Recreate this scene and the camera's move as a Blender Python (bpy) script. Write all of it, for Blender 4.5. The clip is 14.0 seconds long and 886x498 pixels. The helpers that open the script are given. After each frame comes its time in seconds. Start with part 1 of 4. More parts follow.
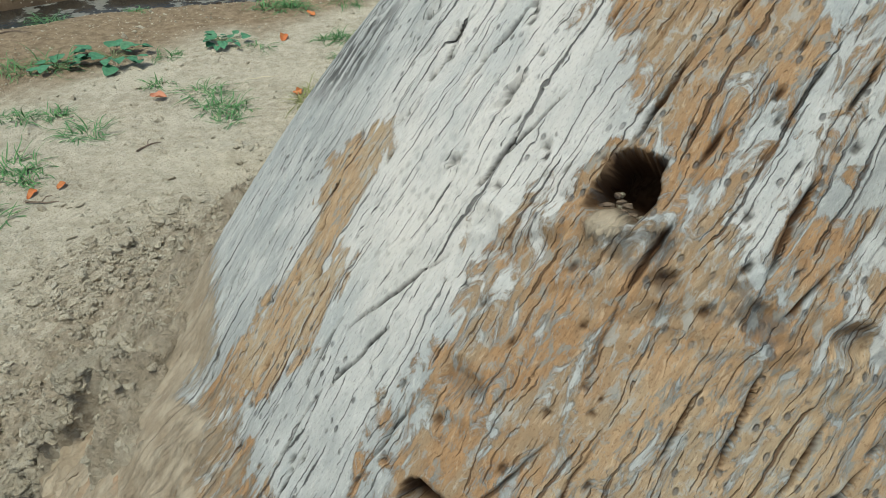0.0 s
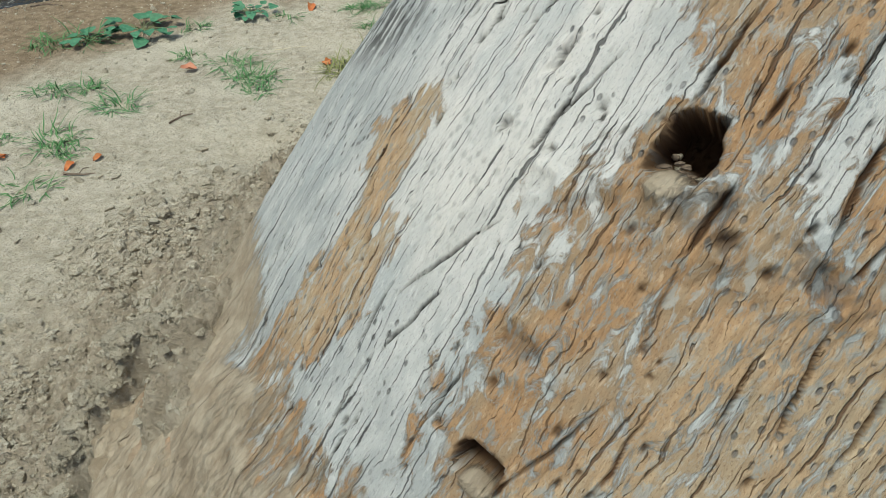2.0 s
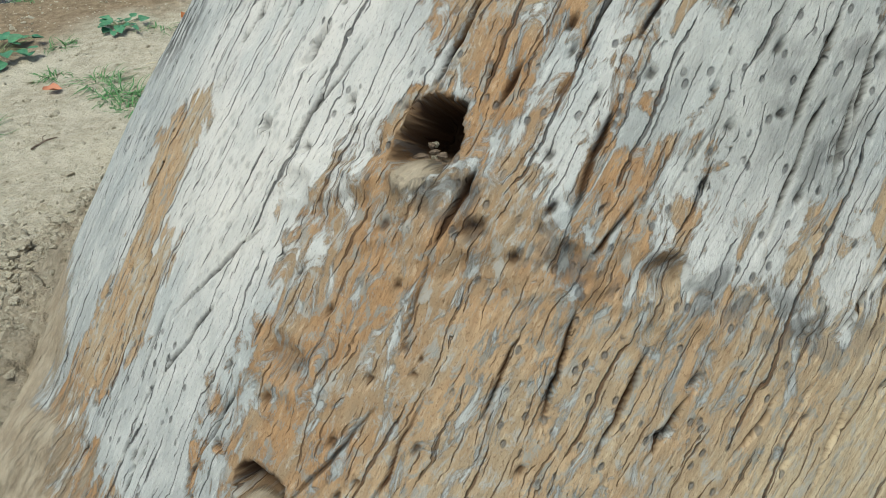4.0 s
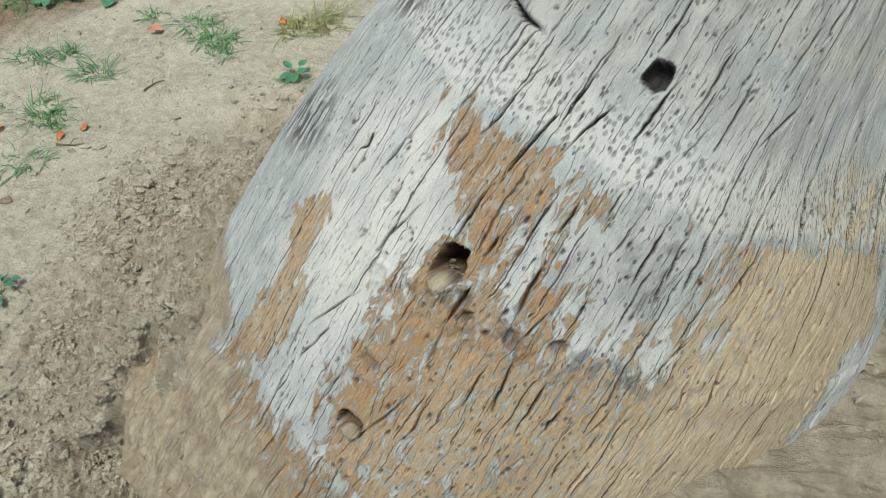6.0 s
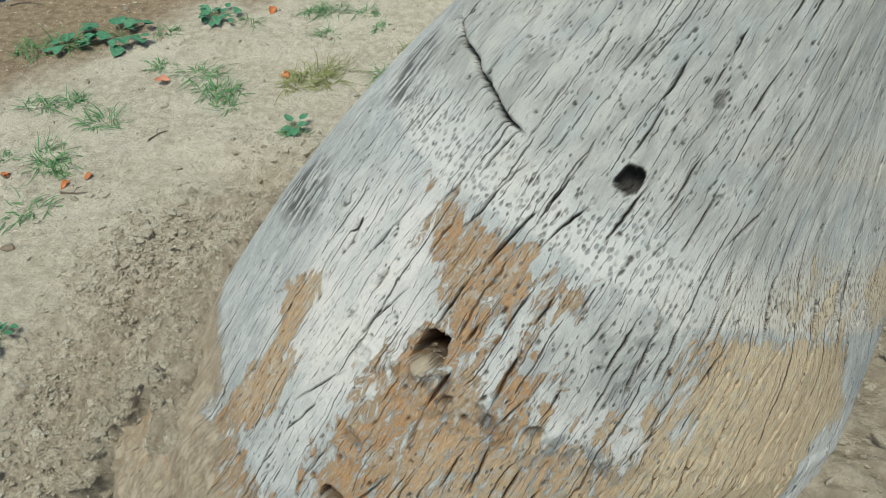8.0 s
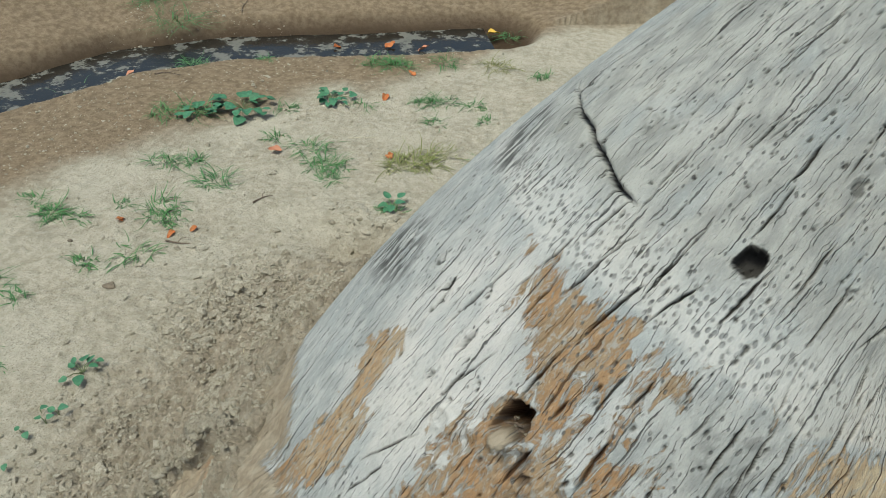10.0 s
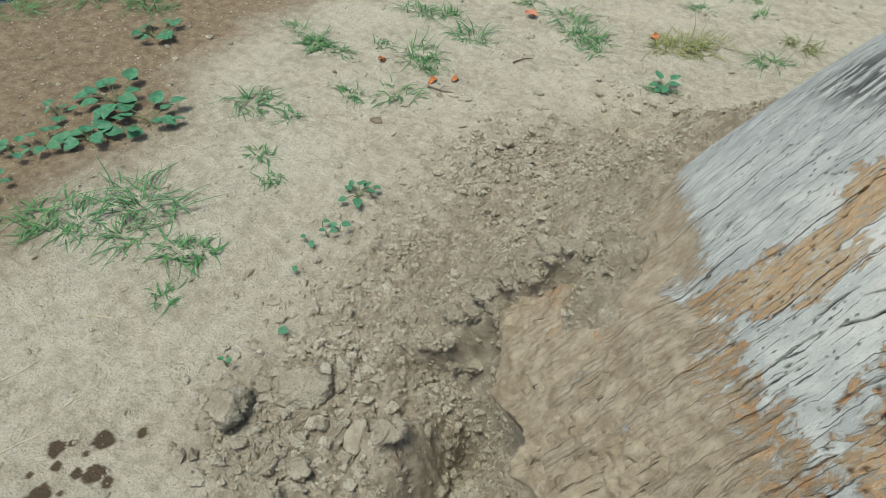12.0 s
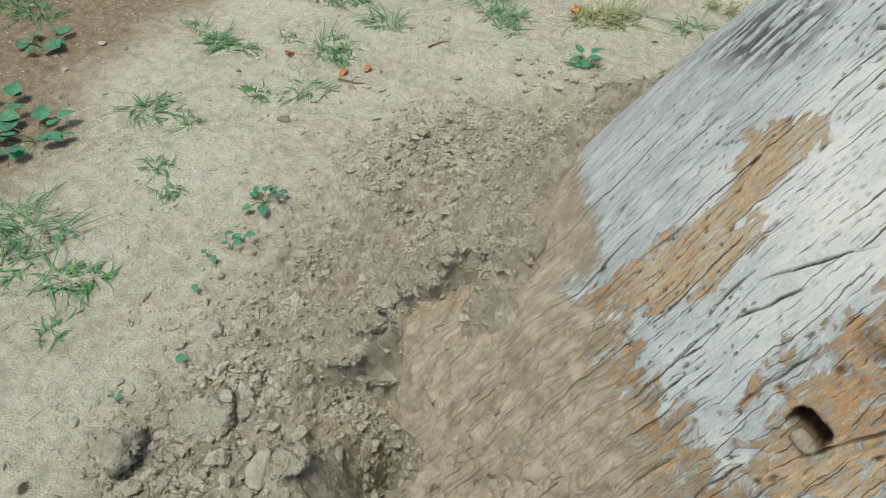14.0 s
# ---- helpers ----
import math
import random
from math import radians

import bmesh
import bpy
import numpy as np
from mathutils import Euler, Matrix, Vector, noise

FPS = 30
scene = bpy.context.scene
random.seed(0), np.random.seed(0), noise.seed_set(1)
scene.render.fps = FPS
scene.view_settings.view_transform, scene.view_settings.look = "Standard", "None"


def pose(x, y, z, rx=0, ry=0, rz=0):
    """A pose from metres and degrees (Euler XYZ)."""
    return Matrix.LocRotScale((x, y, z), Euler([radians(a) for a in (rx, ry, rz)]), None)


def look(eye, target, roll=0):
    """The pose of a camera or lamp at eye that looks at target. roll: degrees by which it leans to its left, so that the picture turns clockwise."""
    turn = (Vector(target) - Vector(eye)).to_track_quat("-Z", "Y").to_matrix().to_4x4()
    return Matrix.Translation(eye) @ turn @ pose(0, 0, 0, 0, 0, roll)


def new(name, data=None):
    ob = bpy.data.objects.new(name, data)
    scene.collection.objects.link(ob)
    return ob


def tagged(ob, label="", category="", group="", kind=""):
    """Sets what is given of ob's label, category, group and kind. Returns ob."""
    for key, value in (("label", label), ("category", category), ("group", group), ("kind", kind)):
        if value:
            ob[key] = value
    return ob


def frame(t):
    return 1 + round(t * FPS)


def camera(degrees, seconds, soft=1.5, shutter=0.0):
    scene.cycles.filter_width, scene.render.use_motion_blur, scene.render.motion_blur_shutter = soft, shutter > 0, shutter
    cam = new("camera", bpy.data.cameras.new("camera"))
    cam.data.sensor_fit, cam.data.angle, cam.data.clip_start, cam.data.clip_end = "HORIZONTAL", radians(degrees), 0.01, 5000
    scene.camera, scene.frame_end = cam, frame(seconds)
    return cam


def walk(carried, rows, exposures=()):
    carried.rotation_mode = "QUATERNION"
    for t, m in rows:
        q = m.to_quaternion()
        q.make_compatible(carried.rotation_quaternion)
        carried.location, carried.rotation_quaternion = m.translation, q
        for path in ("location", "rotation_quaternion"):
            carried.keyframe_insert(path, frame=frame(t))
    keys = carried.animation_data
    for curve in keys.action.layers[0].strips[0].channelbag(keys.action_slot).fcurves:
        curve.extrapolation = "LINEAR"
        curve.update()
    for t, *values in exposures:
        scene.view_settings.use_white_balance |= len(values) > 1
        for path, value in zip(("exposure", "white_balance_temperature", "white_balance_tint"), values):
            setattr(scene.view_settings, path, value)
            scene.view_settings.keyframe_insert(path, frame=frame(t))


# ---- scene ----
cam = camera(66.6, 14.0, 0.75)
PATH = [
    (0, (0.205, 0.184, 1.022), (-0.002, 1.755, -0.198), 0.8),
    (0.5, (0.203, 0.196, 1.015), (-0.004, 1.765, -0.207), 0.2),
    (1, (0.21, 0.2, 1.01), (-0.013, 1.753, -0.23), -0.3),
    (1.5, (0.211, 0.2, 1.007), (-0.026, 1.744, -0.243), -0.7),
    (2, (0.185, 0.178, 1.016), (-0.084, 1.688, -0.267), -0.9),
    (2.5, (0.202, 0.177, 1.018), (-0.064, 1.691, -0.261), -1.5),
    (3, (0.221, 0.191, 1.012), (0.061, 1.762, -0.215), -0.2),
    (3.5, (0.28, 0.205, 1.004), (0.208, 1.786, -0.22), -1.3),
    (4, (0.295, 0.206, 1.003), (0.225, 1.732, -0.288), -1.8),
    (4.2, (0.289, 0.175, 1.041), (0.131, 1.699, -0.245), -3.5),
    (6.3, (0.337, 0.061, 1.435), (0.16, 1.337, -0.095), -0.2),
    (6.5, (0.335, 0.064, 1.447), (0.15, 1.353, -0.071), -0.4),
    (7, (0.34, 0.066, 1.468), (0.176, 1.408, -0.006), 0.7),
    (7.2, (0.339, 0.07, 1.48), (0.188, 1.44, 0.03), 1.6),
    (9.3, (0.375, 0.095, 1.482), (0.092, 1.419, 0.01), -0.2),
    (9.5, (0.374, 0.09, 1.472), (0.083, 1.397, -0.014), 0.0),
    (9.7, (0.365, 0.094, 1.462), (0.09, 1.447, 0.015), 1.4),
    (9.8, (0.351, 0.087, 1.462), (0.057, 1.508, 0.086), 2.3),
    (10, (0.335, 0.073, 1.42), (-0.13, 1.578, 0.187), 1.5),
    (10.5, (0.267, 0.051, 1.313), (-0.29, 1.462, 0.009), 3.0),
    (11, (0.126, -0.008, 1.208), (-0.435, 1.338, -0.16), 3.5),
    (11.5, (0.01, -0.072, 1.196), (-0.641, 1.222, -0.182), 4.2),
    (12, (-0.063, -0.123, 1.195), (-0.77, 1.105, -0.216), 3.1),
    (12.5, (-0.087, -0.126, 1.192), (-0.832, 1.045, -0.247), 3.2),
    (13, (-0.03, -0.042, 1.172), (-0.633, 1.279, -0.204), 5.1),
    (13.5, (0.07, 0.032, 1.143), (-0.344, 1.393, -0.263), 3.7),
    (14, (0.001, 0.016, 1.141), (-0.61, 1.273, -0.29), 1.0),
]
walk(cam, [(t, look(eye, target, roll)) for t, eye, target, roll in PATH], [(0, 0.22, 6300, -5), (4.2, 0.31, 6260, -5), (6.3, 0.28, 6260, -5), (7.2, 0.28, 6260, -5), (9.3, 0.17, 6260, -5), (10.5, 0.14, 6260, -5), (11.5, 0.24, 6260, -4), (12.5, 0.26, 6260, -4), (13.0, 0.30, 5980, -2), (13.5, 0.26, 5980, -2), (14.0, 0.30, 6200, -4)])

# ---- daylight under a thin overcast ----
SUN_UP, SUN_TURN = radians(72), radians(-150)
world = bpy.data.worlds.new("sky")
scene.world = world
world.use_nodes = True
wn = world.node_tree.nodes
sky = wn.new("ShaderNodeTexSky")
sky.sky_type, sky.sun_disc, sky.sun_elevation, sky.sun_rotation = "NISHITA", False, SUN_UP, SUN_TURN
sky.air_density, sky.dust_density = 1.0, 4.0
wn["Background"].inputs["Strength"].default_value = 0.12
world.node_tree.links.new(sky.outputs[0], wn["Background"].inputs["Color"])
sun = new("sun", bpy.data.lights.new("sun", "SUN"))
sun.data.energy, sun.data.angle, sun.data.color = 2.3, radians(18), (1.0, 0.97, 0.92)
sun.matrix_world = look((math.cos(SUN_UP) * math.sin(SUN_TURN) * 8, math.cos(SUN_UP) * math.cos(SUN_TURN) * 8, math.sin(SUN_UP) * 8), (0, 0, 0))


# ---- noise on arrays ----
def lattice(i, j, seed):
    h = (i.astype(np.int64) * 374761393 + j.astype(np.int64) * 668265263 + seed * 974711) & 0xFFFFFFFF
    h = ((h ^ (h >> 13)) * 1274126177) & 0xFFFFFFFF
    return ((h ^ (h >> 16)) & 0xFFFF) / 65535.0


def vnoise(x, y, seed=0):
    i, j = np.floor(x), np.floor(y)
    u, v = x - i, y - j
    u, v = u * u * u * (u * (u * 6 - 15) + 10), v * v * v * (v * (v * 6 - 15) + 10)
    a, b = lattice(i, j, seed), lattice(i + 1, j, seed)
    c, d = lattice(i, j + 1, seed), lattice(i + 1, j + 1, seed)
    return (a + (b - a) * u) * (1 - v) + (c + (d - c) * u) * v


def fbm(x, y, octaves=4, seed=0):
    total, gain, norm = 0.0, 1.0, 0.0
    for k in range(octaves):
        total = total + gain * vnoise(x * 2 ** k + 7.3 * k, y * 2 ** k + 3.1 * k, seed + k)
        norm += gain
        gain *= 0.5
    return total / norm


def cells(x, y, seed=0):
    """Rounded lumps on a jittered lattice: 1 on top of each, 0 between them, with a size of its own for each."""
    i, j = np.floor(x), np.floor(y)
    best, size = np.full(x.shape, 9.0), np.zeros(x.shape)
    for di in (-1, 0, 1):
        for dj in (-1, 0, 1):
            a, b = i + di, j + dj
            d = np.hypot(x - a - lattice(a, b, seed), y - b - lattice(a, b, seed + 1))
            size = np.where(d < best, lattice(a, b, seed + 2), size)
            best = np.minimum(best, d)
    return np.sqrt(np.clip(1 - (best / 0.62) ** 2, 0, 1)) * size


def smooth(a, b, x):
    t = np.clip((x - a) / (b - a), 0, 1)
    return t * t * (3 - 2 * t)


# ---- materials ----
class Nodes:
    """A small builder for node materials."""

    def __init__(self, name, roughness=0.8):
        self.mat = bpy.data.materials.new(name)
        self.mat.use_nodes = True
        self.tree = self.mat.node_tree
        self.bsdf = self.tree.nodes["Principled BSDF"]
        self.bsdf.inputs["Roughness"].default_value = roughness
        self.bsdf.inputs["Specular IOR Level"].default_value = 0.25

    def link(self, a, b):
        self.tree.links.new(a, b)

    def attr(self, name):
        n = self.tree.nodes.new("ShaderNodeAttribute")
        n.attribute_name = name
        return n

    def scaled(self, source, scale):
        n = self.tree.nodes.new("ShaderNodeVectorMath")
        n.operation = "MULTIPLY"
        self.link(source, n.inputs[0])
        n.inputs[1].default_value = scale
        return n.outputs[0]

    def noise(self, vector, scale=5.0, detail=4.0, rough=0.55, distortion=0.0):
        n = self.tree.nodes.new("ShaderNodeTexNoise")
        n.inputs["Scale"].default_value, n.inputs["Detail"].default_value = scale, detail
        n.inputs["Roughness"].default_value, n.inputs["Distortion"].default_value = rough, distortion
        if vector is not None:
            self.link(vector, n.inputs["Vector"])
        return n.outputs["Fac"]

    def voronoi(self, vector, scale, randomness=1.0):
        n = self.tree.nodes.new("ShaderNodeTexVoronoi")
        n.voronoi_dimensions = "2D"
        n.inputs["Scale"].default_value, n.inputs["Randomness"].default_value = scale, randomness
        self.link(vector, n.inputs["Vector"])
        return n.outputs["Distance"]

    def seams(self, across):
        """Distance to the borders between strips of uneven width."""
        n = self.tree.nodes.new("ShaderNodeTexVoronoi")
        n.voronoi_dimensions, n.feature = "1D", "DISTANCE_TO_EDGE"
        n.inputs["Scale"].default_value = 1.0
        self.link(across, n.inputs["W"])
        return n.outputs["Distance"]

    def second(self, vector):
        n = self.tree.nodes.new("ShaderNodeSeparateXYZ")
        self.link(vector, n.inputs[0])
        return n.outputs[1]

    def ramp(self, fac, low, high, a=0.0, b=1.0):
        n = self.tree.nodes.new("ShaderNodeMapRange")
        n.interpolation_type = "SMOOTHSTEP"
        self.link(fac, n.inputs["Value"])
        n.inputs["From Min"].default_value, n.inputs["From Max"].default_value = low, high
        n.inputs["To Min"].default_value, n.inputs["To Max"].default_value = a, b
        return n.outputs["Result"]

    def math(self, op, a, b):
        n = self.tree.nodes.new("ShaderNodeMath")
        n.operation = op
        for k, v in enumerate((a, b)):
            if isinstance(v, (int, float)):
                n.inputs[k].default_value = v
            else:
                self.link(v, n.inputs[k])
        return n.outputs[0]

    def mix(self, fac, a, b):
        n = self.tree.nodes.new("ShaderNodeMix")
        n.data_type = "RGBA"
        for key, v in (("Factor", fac), ("A", a), ("B", b)):
            sock = [s for s in n.inputs if s.name == key and s.type == ("VALUE" if key == "Factor" else "RGBA")][0]
            if isinstance(v, (int, float)):
                sock.default_value = v
            elif isinstance(v, tuple):
                sock.default_value = (*v, 1)
            else:
                self.link(v, sock)
        return [s for s in n.outputs if s.type == "RGBA"][0]

    def bump(self, height, strength, distance):
        n = self.tree.nodes.new("ShaderNodeBump")
        n.inputs["Strength"].default_value, n.inputs["Distance"].default_value = strength, distance
        self.link(height, n.inputs["Height"])
        self.link(n.outputs[0], self.bsdf.inputs["Normal"])

    def colour(self, c):
        if isinstance(c, tuple):
            self.bsdf.inputs["Base Color"].default_value = (*c, 1)
        else:
            self.link(c, self.bsdf.inputs["Base Color"])
        return self.mat

    def place(self):
        return self.tree.nodes.new("ShaderNodeTexCoord").outputs["Object"]


def wood_material():
    m = Nodes("weathered_palm_wood", 0.85)
    g = m.attr("grain").outputs["Vector"]
    fibre = m.noise(m.scaled(g, (40, 230, 1)), 1.0, 6, 0.68, 0.3)
    fine = m.noise(m.scaled(g, (300, 620, 1)), 1.0, 4, 0.7)
    blotch = m.noise(m.scaled(g, (14, 30, 1)), 1.0, 5, 0.6, 0.6)
    fleck = m.noise(m.scaled(g, (60, 150, 1)), 1.0, 6, 0.7, 0.5)
    # bare wood: grey, bleached where the rain runs, duller high up
    grey = m.mix(m.ramp(blotch, 0.36, 0.66), (0.312, 0.318, 0.308), (0.445, 0.438, 0.418))
    grey = m.mix(m.math("MULTIPLY", m.attr("pale").outputs["Fac"], m.ramp(blotch, 0.3, 0.6, 0.6, 1.0)), grey, (0.545, 0.512, 0.478))
    grey = m.mix(m.math("MULTIPLY", m.attr("old").outputs["Fac"], 0.75), grey, m.mix(m.ramp(blotch, 0.36, 0.64), (0.245, 0.238, 0.216), (0.365, 0.353, 0.318)))
    grey = m.mix(m.ramp(m.noise(m.scaled(g, (9, 16, 3)), 1.0, 3), 0.5, 0.68, 0, 0.5), grey, (0.335, 0.352, 0.348))
    chalk = m.noise(m.scaled(g, (70, 260, 7)), 1.0, 5, 0.7, 0.4)
    grey = m.mix(m.math("MULTIPLY", m.ramp(chalk, 0.53, 0.68, 0, 0.45), m.math("SUBTRACT", 1.0, m.math("MULTIPLY", m.attr("old").outputs["Fac"], 0.6))), grey, (0.60, 0.585, 0.56))
    grey = m.mix(m.ramp(fibre, 0.57, 0.76, 0, 0.45), grey, (0.19, 0.188, 0.185))
    grey = m.mix(m.ramp(fine, 0.53, 0.66, 0, 0.45), grey, (0.19, 0.187, 0.182))
    # the stained skin that still clings to the lower part
    orange = m.mix(m.ramp(fibre, 0.3, 0.7), (0.375, 0.228, 0.117), (0.25, 0.142, 0.069))
    orange = m.mix(m.ramp(blotch, 0.40, 0.62, 0, 0.8), orange, (0.27, 0.202, 0.13))
    orange = m.mix(m.ramp(chalk, 0.54, 0.68, 0, 0.5), orange, (0.54, 0.42, 0.29))
    tan = m.mix(m.ramp(fibre, 0.3, 0.72), (0.52, 0.42, 0.283), (0.36, 0.268, 0.168))
    tan = m.mix(m.ramp(chalk, 0.52, 0.66, 0, 0.55), tan, (0.56, 0.465, 0.33))
    orange = m.mix(m.ramp(fine, 0.52, 0.66, 0, 0.55), orange, (0.14, 0.07, 0.033))
    tan = m.mix(m.ramp(fine, 0.52, 0.66, 0, 0.5), tan, (0.15, 0.10, 0.06))
    warm = m.mix(m.attr("tan").outputs["Fac"], orange, tan)
    warm = m.mix(m.math("MULTIPLY", m.ramp(fleck, 0.50, 0.60, 0, 0.8), m.attr("flecks").outputs["Fac"]), warm, m.mix(m.ramp(blotch, 0.4, 0.6), (0.20, 0.222, 0.215), (0.36, 0.36, 0.338)))
    # it has flaked off in patches drawn out along the grain
    flake = m.noise(m.scaled(g, (24, 64, 2)), 1.0, 8, 0.70, 0.9)
    skin = m.math("ADD", m.attr("orange").outputs["Fac"], m.math("MULTIPLY", m.math("SUBTRACT", flake, 0.5), 2.2))
    skin = m.ramp(skin, 0.40, 0.60)
    base = m.mix(skin, grey, warm)
    # ends of the fibre bundles
    small = m.attr("tan").outputs["Fac"]
    dots = m.voronoi(m.scaled(g, (74, 122, 1)), 1.0, 0.9)
    tiny = m.voronoi(m.scaled(g, (105, 190, 1)), 1.0, 0.9)
    spread = m.math("MULTIPLY", m.math("SUBTRACT", fleck, 0.5), 0.5)
    dots = m.math("ADD", m.math("ADD", m.math("MULTIPLY", dots, m.math("SUBTRACT", 1.0, small)), m.math("MULTIPLY", tiny, small)), spread)
    there = m.attr("dots").outputs["Fac"]
    dotmask = m.math("MULTIPLY", m.ramp(dots, 0.12, 0.36, 1, 0), there)
    dotmask = m.math("MULTIPLY", dotmask, m.ramp(m.noise(m.scaled(g, (30, 50, 6)), 1.0, 3), 0.36, 0.56, 0.25, 1.0))
    pale = m.mix(m.math("MULTIPLY", there, 0.45), base, m.mix(small, (0.53, 0.515, 0.485), (0.53, 0.46, 0.36)))
    base = m.mix(m.math("MULTIPLY", dotmask, 0.68), pale, m.mix(small, (0.13, 0.13, 0.128), (0.20, 0.155, 0.11)))
    specks = m.voronoi(m.scaled(g, (46, 85, 1)), 1.0, 1.0)
    speckmask = m.math("MULTIPLY", m.ramp(m.math("ADD", specks, m.math("MULTIPLY", fleck, 0.16)), 0.15, 0.24, 1, 0), m.attr("specks").outputs["Fac"])
    speckmask = m.math("MULTIPLY", speckmask, m.ramp(m.noise(m.scaled(g, (40, 60, 4)), 1.0, 2), 0.43, 0.55))
    base = m.mix(m.math("MULTIPLY", speckmask, 0.8), base, (0.12, 0.115, 0.11))
    # cracks along the grain, in three sizes, open here and closed there
    sway = m.math("MULTIPLY", m.math("SUBTRACT", m.noise(m.scaled(g, (9, 14, 1)), 1.0, 5, 0.62), 0.5), 0.030)
    bent = m.math("ADD", m.second(g), sway)
    hair = None
    for lengthwise, across, width, low, seed in ((7.0, 27, 0.034, 0.48, 0.0), (12.0, 60, 0.038, 0.48, 3.7), (25.0, 135, 0.060, 0.49, 8.1)):
        gap = m.seams(m.math("MULTIPLY", m.math("ADD", bent, seed), across))
        opened = m.ramp(m.noise(m.scaled(g, (lengthwise, across * 0.8, 9 + seed)), 1.0, 4, 0.6), low, low + 0.10)
        line = m.ramp(m.math("ADD", gap, m.math("MULTIPLY", m.math("SUBTRACT", 1.0, opened), width)), width * 0.35, width, 1, 0)
        line = m.math("MULTIPLY", line, 1.0 if across < 50 else 0.8)
        hair = line if hair is None else m.math("MAXIMUM", hair, line)
    base = m.mix(m.math("MULTIPLY", hair, 0.9), base, m.mix(skin, (0.085, 0.080, 0.076), (0.10, 0.053, 0.026)))
    base = m.mix(m.attr("stain").outputs["Fac"], base, m.mix(m.ramp(fibre, 0.35, 0.6), (0.03, 0.029, 0.028), (0.11, 0.108, 0.105)))
    # dark wood in the cracks, plus shade painted into holes and the plate's gap
    base = m.mix(m.attr("crack_and_shade").outputs["Fac"], base, m.mix(skin, (0.05, 0.045, 0.04), (0.075, 0.038, 0.018)))
    # dried mud
    lumpy = m.noise(m.scaled(g, (30, 38, 5)), 1.0, 7, 0.68)
    mud = m.mix(m.ramp(lumpy, 0.35, 0.68), (0.23, 0.178, 0.122), (0.375, 0.31, 0.228))
    cover = m.math("ADD", m.attr("mud").outputs["Fac"], m.math("MULTIPLY", m.math("SUBTRACT", m.noise(m.scaled(g, (24, 75, 8)), 1.0, 7, 0.68, 0.5), 0.5), 1.6))
    cover = m.ramp(cover, 0.36, 0.66)
    base = m.mix(cover, base, mud)
    h = m.math("ADD", m.math("MULTIPLY", fibre, 0.6), m.math("MULTIPLY", fine, 0.3))
    h = m.math("SUBTRACT", h, m.math("MULTIPLY", dotmask, 0.4))
    h = m.math("SUBTRACT", h, m.math("MULTIPLY", speckmask, 0.5))
    h = m.math("ADD", h, m.math("MULTIPLY", fleck, 0.35))
    h = m.math("ADD", h, m.math("MULTIPLY", skin, 0.25))
    h = m.math("ADD", h, m.math("MULTIPLY", m.math("MULTIPLY", cover, lumpy), 1.2))
    h = m.math("SUBTRACT", h, m.math("MULTIPLY", hair, 0.9))
    m.bump(h, 1.0, 0.0036)
    return m.colour(base)


def soil_material(name="dry_soil", loose=0.0):
    m = Nodes(name, 0.95)
    m.bsdf.inputs["Specular IOR Level"].default_value = 0.12
    p = m.place()
    big = m.noise(p, 3.5, 5, 0.6)
    mid = m.noise(p, 28, 6, 0.65)
    grit = m.noise(p, 260, 5, 0.7)
    c = m.mix(m.ramp(mid, 0.33, 0.7), (0.43, 0.372, 0.28), (0.60, 0.535, 0.425))
    c = m.mix(m.ramp(big, 0.42, 0.66, 0, 0.6), c, (0.64, 0.575, 0.46))
    c = m.mix(m.ramp(grit, 0.53, 0.66, 0, 0.75), c, (0.19, 0.15, 0.10))
    if loose:
        c = m.mix(m.math("MULTIPLY", m.tree.nodes.new("ShaderNodeNewGeometry").outputs["Random Per Island"], 0.55), c, m.mix(0.5, c, (0.26, 0.21, 0.15)))
    else:
        moist = m.mix(m.ramp(mid, 0.3, 0.7), (0.20, 0.142, 0.09), (0.36, 0.272, 0.18))
        c = m.mix(m.attr("loose").outputs["Fac"], c, m.mix(m.ramp(mid, 0.35, 0.7), (0.33, 0.272, 0.20), (0.51, 0.435, 0.335)))
        c = m.mix(m.attr("moist").outputs["Fac"], c, moist)
        pebble = m.tree.nodes.new("ShaderNodeTexVoronoi")
        pebble.inputs["Scale"].default_value = 150
        m.link(p, pebble.inputs["Vector"])
        c = m.mix(m.ramp(pebble.outputs["Distance"], 0.3, 0.65, 0, 0.14), c, m.mix(0.65, c, (0.08, 0.06, 0.04)))
        c = m.mix(m.attr("wet").outputs["Fac"], c, (0.085, 0.056, 0.035))
    h = m.math("ADD", m.math("ADD", m.math("MULTIPLY", grit, 0.45), m.math("MULTIPLY", mid, 0.7)), m.math("MULTIPLY", m.noise(p, 95, 4, 0.65), 0.6))
    m.bump(h, 1.0, 0.016)
    return m.colour(c)


def leaf_material(name, a, b, rough=0.55):
    m = Nodes(name, rough)
    p = m.place()
    rnd = m.tree.nodes.new("ShaderNodeObjectInfo").outputs["Random"]
    c = m.mix(m.ramp(m.noise(p, 60, 4), 0.35, 0.7), a, b)
    c = m.mix(m.math("MULTIPLY", rnd, 0.35), c, (a[0] * 1.7, a[1] * 1.35, a[2] * 1.1))
    m.bsdf.inputs["Subsurface Weight"].default_value = 0.0
    m.bump(m.noise(p, 220, 3), 0.4, 0.002)
    return m.colour(c)


def plain_material(name, a, b, scale=80, rough=0.85):
    m = Nodes(name, rough)
    return m.colour(m.mix(m.ramp(m.noise(m.place(), scale, 4), 0.3, 0.7), a, b))


